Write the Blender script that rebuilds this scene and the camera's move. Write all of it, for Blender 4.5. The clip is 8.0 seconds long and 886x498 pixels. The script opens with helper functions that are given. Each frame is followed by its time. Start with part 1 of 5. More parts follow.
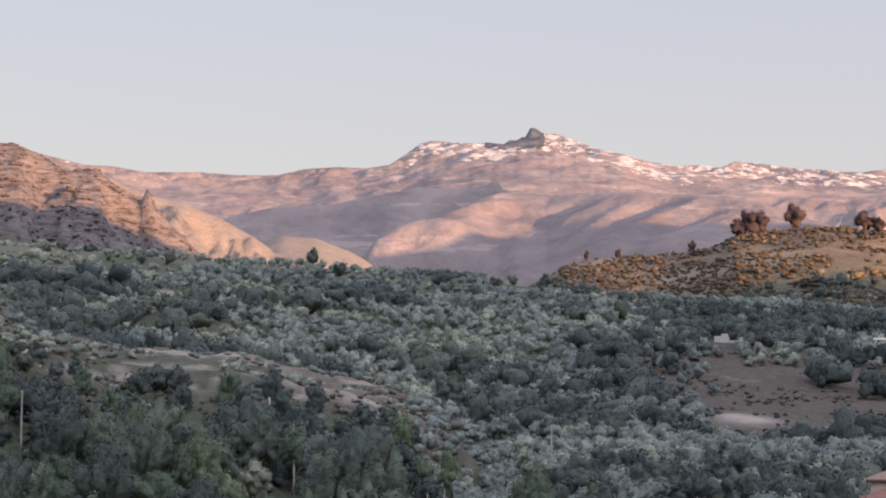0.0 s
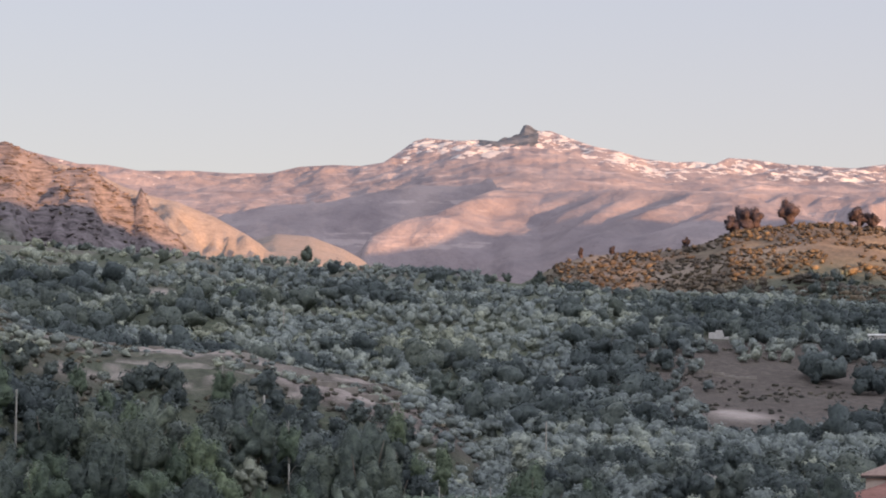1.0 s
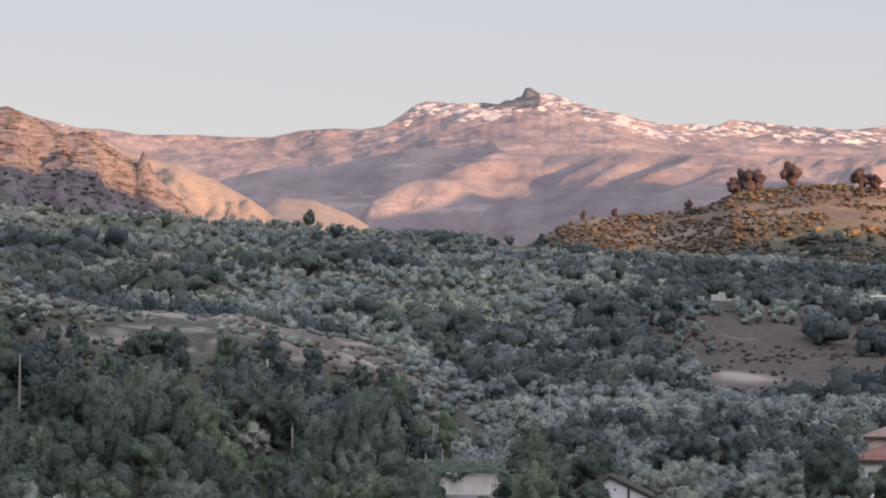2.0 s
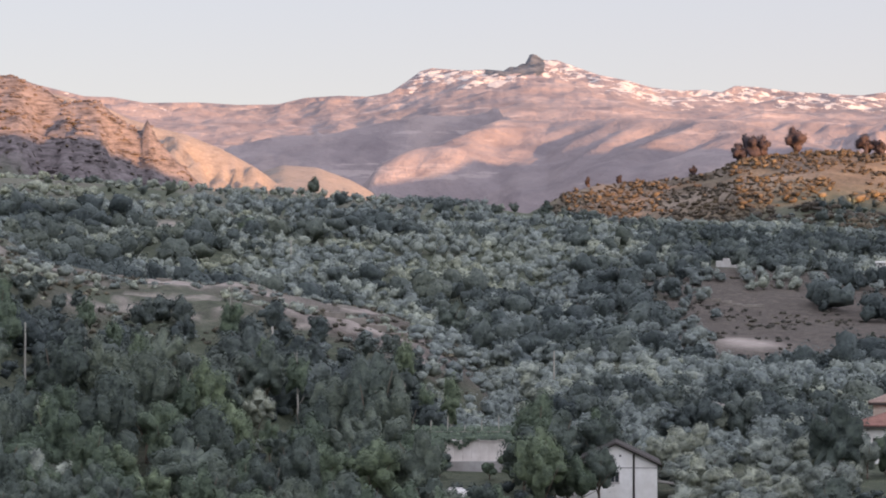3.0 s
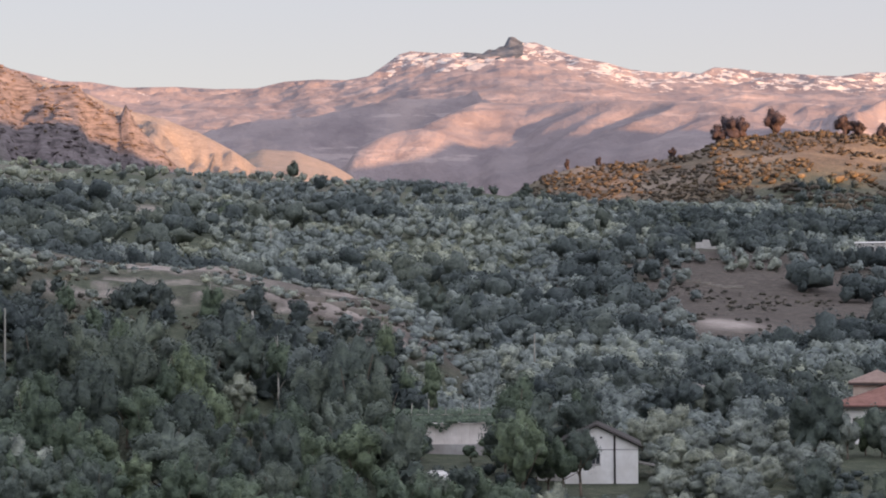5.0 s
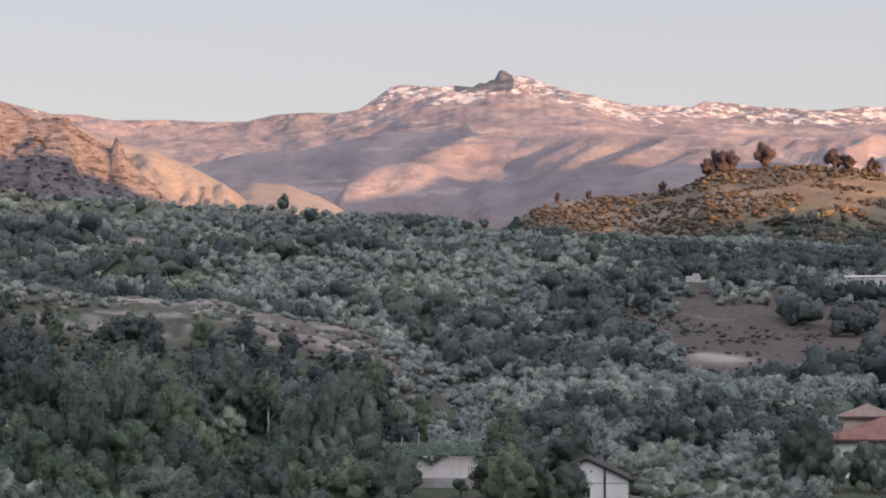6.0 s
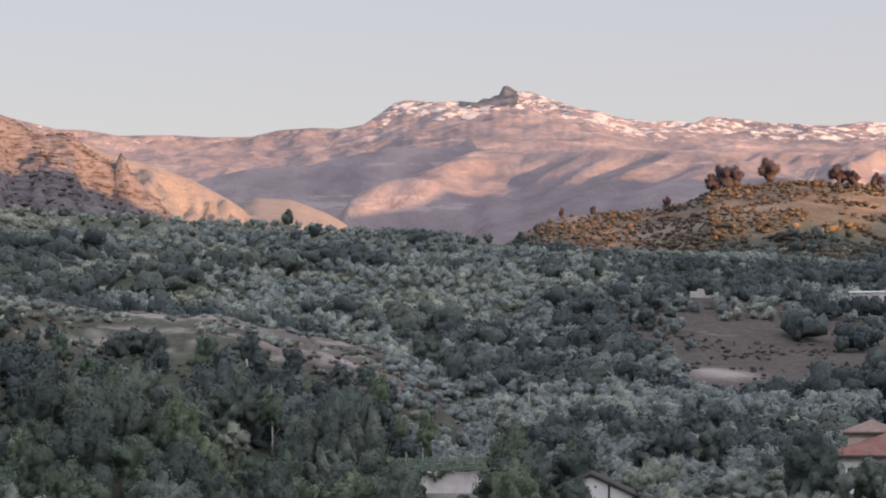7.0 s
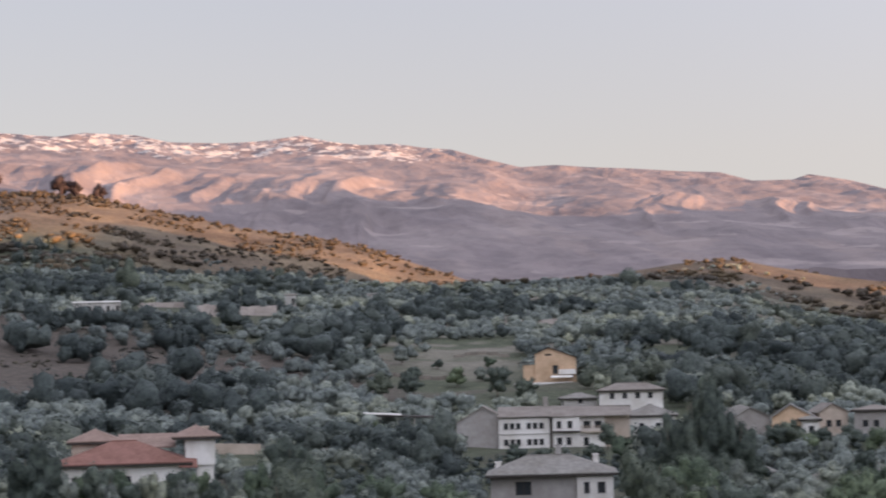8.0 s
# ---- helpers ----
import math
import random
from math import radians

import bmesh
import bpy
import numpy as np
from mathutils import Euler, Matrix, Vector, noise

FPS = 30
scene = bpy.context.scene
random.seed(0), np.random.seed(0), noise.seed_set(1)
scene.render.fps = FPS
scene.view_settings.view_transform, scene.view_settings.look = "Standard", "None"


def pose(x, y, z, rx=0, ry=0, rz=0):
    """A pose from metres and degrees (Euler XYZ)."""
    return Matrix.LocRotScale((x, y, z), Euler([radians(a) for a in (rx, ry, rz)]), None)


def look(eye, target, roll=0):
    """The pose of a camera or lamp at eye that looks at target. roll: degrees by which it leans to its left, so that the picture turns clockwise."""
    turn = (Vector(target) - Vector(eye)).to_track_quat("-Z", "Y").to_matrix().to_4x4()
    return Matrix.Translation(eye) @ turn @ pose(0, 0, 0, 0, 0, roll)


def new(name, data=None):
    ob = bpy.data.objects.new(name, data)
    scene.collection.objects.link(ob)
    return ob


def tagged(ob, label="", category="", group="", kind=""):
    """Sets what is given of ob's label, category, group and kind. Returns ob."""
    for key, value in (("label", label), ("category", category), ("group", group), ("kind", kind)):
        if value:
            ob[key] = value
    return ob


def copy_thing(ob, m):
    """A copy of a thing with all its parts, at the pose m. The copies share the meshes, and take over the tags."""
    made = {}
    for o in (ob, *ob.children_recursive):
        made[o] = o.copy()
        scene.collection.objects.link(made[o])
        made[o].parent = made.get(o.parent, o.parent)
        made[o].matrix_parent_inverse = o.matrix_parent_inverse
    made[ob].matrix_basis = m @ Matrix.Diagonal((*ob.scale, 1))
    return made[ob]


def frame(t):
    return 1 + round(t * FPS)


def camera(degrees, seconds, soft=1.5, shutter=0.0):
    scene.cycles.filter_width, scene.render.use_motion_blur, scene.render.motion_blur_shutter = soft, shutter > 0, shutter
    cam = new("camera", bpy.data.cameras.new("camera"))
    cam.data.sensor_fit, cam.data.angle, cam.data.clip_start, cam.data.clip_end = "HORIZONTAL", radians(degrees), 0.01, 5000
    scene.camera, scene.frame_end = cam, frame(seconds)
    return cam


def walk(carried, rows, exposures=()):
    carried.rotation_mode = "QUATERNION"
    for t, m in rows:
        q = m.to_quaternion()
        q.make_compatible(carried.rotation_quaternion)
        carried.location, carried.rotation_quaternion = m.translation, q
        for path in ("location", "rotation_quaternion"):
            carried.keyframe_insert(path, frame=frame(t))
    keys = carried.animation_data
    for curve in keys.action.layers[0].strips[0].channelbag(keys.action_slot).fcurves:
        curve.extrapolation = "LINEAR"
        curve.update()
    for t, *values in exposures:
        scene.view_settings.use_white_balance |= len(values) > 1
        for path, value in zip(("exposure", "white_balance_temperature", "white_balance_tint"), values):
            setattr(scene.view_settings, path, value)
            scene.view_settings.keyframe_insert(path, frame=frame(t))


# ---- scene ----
EYE = 30.0
cam = camera(22.0, 8.0, soft=1.9, shutter=0.08)
# seconds, turn to the right, look up, lean to the left (degrees); the eye stays on one spot
ROWS = [
    (0.0, 0.000, 4.000, 0.700), (0.5, 0.096, 3.942, 0.609), (1.0, 0.148, 3.938, 0.475), (1.5, 0.123, 3.825, 0.338),
    (1.7, 0.120, 3.418, 0.323), (2.8, 0.004, 2.513, 0.040), (3.0, -0.022, 2.182, 0.087), (3.5, 0.107, 2.232, 0.038),
    (4.0, 0.297, 2.894, 0.031), (4.5, 0.331, 1.695, -0.128), (4.7, 0.377, 1.707, -0.200), (5.8, 0.769, 2.325, -0.300),
    (6.0, 0.731, 2.592, -0.200), (6.5, 0.662, 2.851, -0.183), (7.0, 0.626, 2.978, -0.178), (7.2, 1.250, 3.028, -0.207),
    (7.4, 4.400, 3.081, -0.417), (7.5, 6.556, 3.097, -0.676), (7.6, 9.018, 3.113, -0.751), (7.7, 11.770, 3.094, -1.092),
    (7.8, 14.560, 3.064, -1.218), (7.9, 17.428, 3.023, -1.368), (8.0, 20.010, 2.958, -1.525),
]
EXPOSURES = [(0.0, 1.31), (1.7, 1.31), (2.8, 1.42), (3.0, 1.47), (3.5, 1.49), (4.0, 1.31), (4.5, 1.29), (4.7, 1.37), (5.8, 1.30), (8.0, 1.25)]
walk(cam, [(t, pose(0, 0, EYE, 90 + up, 0, -turn) @ pose(0, 0, 0, 0, 0, lean)) for t, turn, up, lean in ROWS], EXPOSURES)

# ---- world and sun ----
SUN_TURN, SUN_UP = 135.0, 5.0      # degrees to the right of the first view, and above the horizon
sun_flat = Vector((math.sin(radians(SUN_TURN)), math.cos(radians(SUN_TURN))))
world = bpy.data.worlds.new("world")
scene.world = world
world.use_nodes = True
wn = world.node_tree.nodes
sky = wn.new("ShaderNodeTexSky")
sky.sky_type, sky.sun_disc = "NISHITA", False
sky.sun_elevation, sky.sun_rotation = radians(SUN_UP), radians(SUN_TURN)
sky.altitude, sky.air_density, sky.dust_density, sky.ozone_density = 900, 1.0, 1.0, 1.5
wn["Background"].inputs["Strength"].default_value = 0.060
# thin haze over the whole dusk sky, brighter towards the west where the sun goes down
w_links = world.node_tree.links
coord, aim = wn.new("ShaderNodeTexCoord"), wn.new("ShaderNodeVectorMath")
aim.operation, aim.inputs[1].default_value = "DOT_PRODUCT", (sun_flat.x * 0.66, sun_flat.y * 0.66, 0.75)
w_links.new(coord.outputs["Generated"], aim.inputs[0])
glow = wn.new("ShaderNodeMapRange")
glow.interpolation_type = "SMOOTHSTEP"
for key, value in (("From Min", -0.2), ("From Max", 0.9), ("To Min", 1.0), ("To Max", 2.75)):
    glow.inputs[key].default_value = value
w_links.new(aim.outputs["Value"], glow.inputs["Value"])
rise = wn.new("ShaderNodeSeparateXYZ")
w_links.new(coord.outputs["Generated"], rise.inputs[0])
bands = wn.new("ShaderNodeValToRGB")      # greyish and warm low down, bluer higher up
bands.color_ramp.elements[0].position, bands.color_ramp.elements[0].color = 0.09, (5.6, 5.1, 5.15, 1)
bands.color_ramp.elements[1].position, bands.color_ramp.elements[1].color = 0.21, (4.85, 4.9, 5.75, 1)
w_links.new(rise.outputs["Z"], bands.inputs["Fac"])
tint = wn.new("ShaderNodeVectorMath")
tint.operation = "SCALE"
w_links.new(bands.outputs["Color"], tint.inputs[0])
w_links.new(glow.outputs["Result"], tint.inputs["Scale"])
haze = wn.new("ShaderNodeMix")
haze.data_type, haze.inputs[0].default_value = "RGBA", 0.72
w_links.new(sky.outputs["Color"], haze.inputs[6])
w_links.new(tint.outputs["Vector"], haze.inputs[7])
w_links.new(haze.outputs[2], wn["Background"].inputs["Color"])
sun = new("sun", bpy.data.lights.new("sun", "SUN"))
sun.data.energy, sun.data.angle, sun.data.color = 5.0, radians(0.15), (1.0, 0.52, 0.25)
sun.matrix_world = look((0, 0, 0), (-sun_flat.x * math.cos(radians(SUN_UP)), -sun_flat.y * math.cos(radians(SUN_UP)), -math.sin(radians(SUN_UP))))

# ---- materials ----
def material(name, rough=0.9, metal=0.0):
    m = bpy.data.materials.new(name)
    m.use_nodes = True
    b = m.node_tree.nodes["Principled BSDF"]
    b.inputs["Roughness"].default_value, b.inputs["Metallic"].default_value = rough, metal
    b.inputs["Specular IOR Level"].default_value = 0.25
    return m, m.node_tree.nodes, m.node_tree.links, b


def noise_node(nodes, links, scale, detail=6.0, rough=0.6, vec=None, stretch=None):
    n = nodes.new("ShaderNodeTexNoise")
    n.inputs["Scale"].default_value, n.inputs["Detail"].default_value, n.inputs["Roughness"].default_value = scale, detail, rough
    if vec is None:
        vec = nodes.new("ShaderNodeNewGeometry").outputs["Position"]
    if stretch:
        mp = nodes.new("ShaderNodeMapping")
        mp.inputs["Scale"].default_value = stretch
        links.new(vec, mp.inputs["Vector"])
        vec = mp.outputs["Vector"]
    links.new(vec, n.inputs["Vector"])
    return n.outputs["Fac"]


def ramp(nodes, links, fac, stops):
    r = nodes.new("ShaderNodeValToRGB")
    e = r.color_ramp.elements
    while len(e) < len(stops):
        e.new(0.5)
    for el, (p, c) in zip(e, stops):
        el.position, el.color = p, (*c, 1) if len(c) == 3 else c
    links.new(fac, r.inputs["Fac"])
    return r.outputs["Color"]


def mixc(nodes, links, fac, a, b, mode="MIX"):
    m = nodes.new("ShaderNodeMix")
    m.data_type, m.blend_type = "RGBA", mode
    for sock, v in ((m.inputs[0], fac), (m.inputs[6], a), (m.inputs[7], b)):
        if isinstance(v, bpy.types.NodeSocket):
            links.new(v, sock)
        else:
            sock.default_value = v if isinstance(v, float) else (*v, 1)
    return m.outputs[2]


def math_node(nodes, links, op, a, b=0.0):
    m = nodes.new("ShaderNodeMath")
    m.operation, m.use_clamp = op, False
    for sock, v in zip(m.inputs, (a, b)):
        if isinstance(v, bpy.types.NodeSocket):
            links.new(v, sock)
        else:
            sock.default_value = v
    return m.outputs[0]


def attr(nodes, name):
    a = nodes.new("ShaderNodeAttribute")
    a.attribute_name = name
    return a.outputs["Fac"]


def bump(nodes, links, b, height, strength, dist):
    n = nodes.new("ShaderNodeBump")
    n.inputs["Strength"].default_value, n.inputs["Distance"].default_value = strength, dist
    links.new(height, n.inputs["Height"])
    links.new(n.outputs["Normal"], b.inputs["Normal"])


def mat_ground():
    m, n, l, b = material("dry_grass_and_soil")
    big, fine = noise_node(n, l, 0.03, 5), noise_node(n, l, 0.5, 6, 0.7)
    grass = ramp(n, l, fine, [(0.3, (0.052, 0.062, 0.042)), (0.55, (0.092, 0.104, 0.068)), (0.75, (0.17, 0.168, 0.112))])
    soil = ramp(n, l, fine, [(0.3, (0.062, 0.052, 0.045)), (0.55, (0.108, 0.090, 0.076)), (0.75, (0.20, 0.168, 0.135))])
    dry = ramp(n, l, fine, [(0.3, (0.090, 0.066, 0.048)), (0.55, (0.150, 0.114, 0.082)), (0.75, (0.23, 0.180, 0.130))])
    dry = mixc(n, l, 1.0, dry, ramp(n, l, noise_node(n, l, 0.022, 6, 0.65, stretch=(1, 1, 3)), [(0.36, (0.68, 0.66, 0.66)), (0.50, (1, 1, 1)), (0.62, (1.5, 1.48, 1.35))]), "MULTIPLY")
    pale = ramp(n, l, fine, [(0.3, (0.29, 0.248, 0.222)), (0.7, (0.45, 0.388, 0.345))])
    mask = math_node(n, l, "ADD", attr(n, "soil"), math_node(n, l, "MULTIPLY", math_node(n, l, "SUBTRACT", big, 0.5), 1.2))
    c = mixc(n, l, ramp(n, l, mask, [(0.3, (0, 0, 0)), (0.6, (1, 1, 1))]), grass, soil)
    c = mixc(n, l, attr(n, "dry"), c, dry)
    c = mixc(n, l, attr(n, "pale"), c, pale)
    rock = ramp(n, l, noise_node(n, l, 0.11, 8, 0.75, stretch=(1, 1, 4.0)), [(0.38, (0.050, 0.043, 0.044)), (0.46, (0.116, 0.098, 0.100)), (0.62, (0.21, 0.180, 0.182))])
    c = mixc(n, l, attr(n, "rock"), c, rock)
    l.new(c, b.inputs["Base Color"])
    bump(n, l, b, noise_node(n, l, 0.35, 8, 0.75), 0.9, 1.2)
    return m


def mat_mountain():
    m, n, l, b = material("bare_mountain_slope")
    geo = n.new("ShaderNodeNewGeometry")
    sep = n.new("ShaderNodeSeparateXYZ")
    l.new(geo.outputs["Position"], sep.inputs[0])
    big, fine = noise_node(n, l, 0.006, 6), noise_node(n, l, 0.02, 9, 0.7)
    earth = ramp(n, l, big, [(0.3, (0.188, 0.158, 0.162)), (0.55, (0.234, 0.196, 0.198)), (0.75, (0.288, 0.244, 0.240))])
    scrub = ramp(n, l, fine, [(0.38, (0.78, 0.78, 0.80)), (0.55, (1, 1, 1))])
    c = mixc(n, l, 1.0, earth, scrub, "MULTIPLY")
    gully = ramp(n, l, noise_node(n, l, 0.011, 6, 0.6, stretch=(1.0, 0.25, 0.8)), [(0.43, (0.88, 0.88, 0.90)), (0.47, (0.99, 0.99, 0.99)), (0.56, (1, 1, 1)), (0.60, (1.12, 1.10, 1.06))])
    c = mixc(n, l, 1.0, c, gully, "MULTIPLY")
    # pale ledges of rock along the slopes
    ledge = ramp(n, l, noise_node(n, l, 0.016, 5, 0.55, stretch=(0.55, 0.55, 3.2)), [(0.615, (0, 0, 0)), (0.645, (1, 1, 1))])
    c = mixc(n, l, math_node(n, l, "MULTIPLY", ledge, 0.32), c, (0.44, 0.37, 0.35))
    # snow lies on the high ground, broken into patches along the gullies
    patch = noise_node(n, l, 0.036, 7, 0.66, stretch=(1.0, 0.6, 1.9))
    high = math_node(n, l, "MULTIPLY", math_node(n, l, "SUBTRACT", attr(n, "high"), 0.5), 0.5)
    snow = ramp(n, l, math_node(n, l, "ADD", patch, high), [(0.760, (0, 0, 0)), (0.785, (1, 1, 1))])
    c = mixc(n, l, snow, c, (0.48, 0.43, 0.40))
    crag = ramp(n, l, fine, [(0.4, (0.045, 0.052, 0.064)), (0.6, (0.115, 0.122, 0.136))])
    c = mixc(n, l, ramp(n, l, math_node(n, l, "ADD", attr(n, "crag"), math_node(n, l, "MULTIPLY", math_node(n, l, "SUBTRACT", fine, 0.5), 1.4)), [(0.45, (0, 0, 0)), (0.55, (1, 1, 1))]), c, crag)
    l.new(c, b.inputs["Base Color"])
    bump(n, l, b, noise_node(n, l, 0.018, 10, 0.64), 0.6, 17.0)
    return m


def mat_leaf(name, dark, mid, light, tone=True):
    m, n, l, b = material(name, 0.65)
    isl = n.new("ShaderNodeNewGeometry").outputs["Random Per Island"]
    c = ramp(n, l, isl, [(0.0, dark), (0.55, mid), (1.0, light)])
    if tone:
        k = ramp(n, l, attr(n, "tone"), [(0.0, (0.55, 0.58, 0.62)), (0.5, (1, 1, 1)), (1.0, (1.45, 1.35, 1.10))])
    else:
        k = ramp(n, l, n.new("ShaderNodeObjectInfo").outputs["Random"], [(0.0, (0.72, 0.74, 0.76)), (0.5, (1, 1, 1)), (1.0, (1.25, 1.2, 1.08))])
    c = mixc(n, l, 1.0, c, k, "MULTIPLY")
    # one noise sets colour and relief: darker where low, lighter where high
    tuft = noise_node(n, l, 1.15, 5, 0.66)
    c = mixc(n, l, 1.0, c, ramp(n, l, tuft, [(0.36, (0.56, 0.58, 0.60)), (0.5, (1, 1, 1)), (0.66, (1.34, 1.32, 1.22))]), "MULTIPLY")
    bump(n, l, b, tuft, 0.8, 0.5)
    l.new(c, b.inputs["Base Color"])
    thin = n.new("ShaderNodeBsdfTranslucent")
    l.new(c, thin.inputs["Color"])
    mix = n.new("ShaderNodeMixShader")
    mix.inputs[0].default_value = 0.15
    l.new(b.outputs[0], mix.inputs[1])
    l.new(thin.outputs[0], mix.inputs[2])
    l.new(mix.outputs[0], n["Material Output"].inputs["Surface"])
    return m


def mat_plain(name, a, c, scale=1.5, rough=0.85, relief=0.02, stretch=None):
    m, n, l, b = material(name, rough)
    f1, f2 = noise_node(n, l, scale, 8, 0.7, stretch=stretch), noise_node(n, l, scale * 0.2, 4)
    col = ramp(n, l, f1, [(0.3, a), (0.7, c)])
    stain = ramp(n, l, f2, [(0.35, (0.78, 0.76, 0.73)), (0.6, (1, 1, 1))])
    l.new(mixc(n, l, 1.0, col, stain, "MULTIPLY"), b.inputs["Base Color"])
    bump(n, l, b, f1, 0.4, relief)
    return m


GROUND, MOUNTAIN = mat_ground(), mat_mountain()
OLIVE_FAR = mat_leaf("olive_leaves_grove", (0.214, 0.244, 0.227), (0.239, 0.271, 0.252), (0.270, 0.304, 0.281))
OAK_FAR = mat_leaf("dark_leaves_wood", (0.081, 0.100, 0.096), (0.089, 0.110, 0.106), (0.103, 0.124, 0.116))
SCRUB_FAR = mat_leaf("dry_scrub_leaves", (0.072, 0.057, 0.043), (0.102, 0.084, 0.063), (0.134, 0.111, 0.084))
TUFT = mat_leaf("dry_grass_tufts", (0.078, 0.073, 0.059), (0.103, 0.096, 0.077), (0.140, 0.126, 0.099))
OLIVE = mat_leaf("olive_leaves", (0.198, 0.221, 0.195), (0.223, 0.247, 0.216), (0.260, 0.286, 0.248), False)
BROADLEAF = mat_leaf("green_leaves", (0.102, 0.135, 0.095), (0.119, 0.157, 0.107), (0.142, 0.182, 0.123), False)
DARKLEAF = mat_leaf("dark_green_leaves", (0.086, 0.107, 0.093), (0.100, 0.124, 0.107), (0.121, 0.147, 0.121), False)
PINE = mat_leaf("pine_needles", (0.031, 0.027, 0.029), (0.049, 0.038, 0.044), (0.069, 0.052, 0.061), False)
BARK = mat_plain("bark", (0.075, 0.058, 0.045), (0.20, 0.165, 0.13), 4.0, 0.95, 0.05, (1, 1, 0.25))

# ---- the lie of the land ----
def lattice(x, y, seed):
    h = np.sin(x * 127.1 + y * 311.7 + seed * 74.7) * 43758.5453
    return h - np.floor(h)


def value_noise(x, y, seed=0):
    xi, yi = np.floor(x), np.floor(y)
    u, v = x - xi, y - yi
    u, v = u * u * (3 - 2 * u), v * v * (3 - 2 * v)
    a, b = lattice(xi, yi, seed), lattice(xi + 1, yi, seed)
    c, d = lattice(xi, yi + 1, seed), lattice(xi + 1, yi + 1, seed)
    return (a + (b - a) * u) * (1 - v) + (c + (d - c) * u) * v


def fbm(x, y, octaves=5, seed=0, gain=0.5, ridged=False):
    total, amp, norm = 0.0, 1.0, 0.0
    for k in range(octaves):
        n = value_noise(x * 2.03 ** k, y * 2.03 ** k, seed + k * 13)
        if ridged:
            n = 1 - np.abs(2 * n - 1)
        total, norm, amp = total + amp * n, norm + amp, amp * gain
    return total / norm


def smooth_max(a, b, k):
    h = np.clip(0.5 + 0.5 * (a - b) / k, 0, 1)
    return b * (1 - h) + a * h + k * h * (1 - h)


def curve(pairs, v):
    return np.interp(v, [p[0] for p in pairs], [p[1] for p in pairs])


def step(a, b, v):
    """Rises smoothly from 0 at a to 1 at b."""
    t = np.clip((v - a) / (b - a), 0, 1)
    return t * t * (3 - 2 * t)


# heights of the valley floor and the orchard slope along three bearings
OUT = (0, 40, 100, 160, 230, 300, 380, 460, 560, 680, 800, 900, 1050, 1300, 1700, 2400)
SLOPE_WEST = (20, 18, 15, 14, 14, 19, 24, 32, 46, 66, 85, 88, 80, 75, 80, 95)
SLOPE_MID = (20, 17, 12, 11, 13.2, 17.5, 23, 30, 42, 59, 75, 75, 66, 60, 75, 95)
SLOPE_EAST = (20, 17, 12, 10.5, 11, 12.4, 16, 22, 31, 43, 54, 62, 58, 55, 70, 90)
# crests: bearing in degrees, height in metres
KNOLL = [(-30, 52), (-11, 44.5), (-10, 41), (-8.3, 38.8), (-5, 37.8), (-3.1, 35.6), (-2, 34.6), (-0.6, 32.2), (0.4, 29), (2.2, 18), (4, 5)]
ROCKY = [(-60, 120), (-30, 165), (-14, 158), (-11.1, 148), (-10.7, 147.5), (-10.2, 144), (-9.85, 141), (-9.55, 136), (-9.0, 137), (-8.6, 137), (-8.3, 131), (-7.85, 126),
         (-7.6, 122), (-7.2, 120), (-6.85, 113), (-6.4, 105), (-5.5, 88), (-4, 60), (0, 0)]
SPUR = [(-20, 200), (-10, 190), (-8.6, 182), (-7.9, 173), (-7.3, 168), (-6.5, 163), (-5.6, 154), (-4.9, 144), (-4.4, 136), (-3, 90), (0, 0)]
DOME = [(-8, 90), (-5.5, 134), (-4.7, 148), (-4.05, 153.5), (-3.2, 152), (-2.35, 143), (-1.9, 136), (0, 90), (3, 0)]
PINE_HILL = [(-2, 40), (1, 80), (3.1, 102), (3.8, 106), (4.9, 107.5), (5.9, 109), (6.9, 113.5), (7.4, 118), (8.7, 121), (9.5, 121.7), (10.9, 120), (12.05, 115.5), (13.6, 108.5),
             (15, 102), (16.8, 97), (18.1, 91), (19.2, 83), (20.1, 77), (23, 55), (30, 0)]
EAST_HILL = [(18, 20), (21, 55), (23, 68), (24.5, 71), (25.9, 74.5), (27.3, 75.5), (28.4, 71), (29.8, 66), (31, 63), (36, 60), (60, 60)]
SPIRE = (-7.42, 1045.0)


def polar(x, y):
    return np.degrees(np.arctan2(x, y)), np.hypot(x, y)


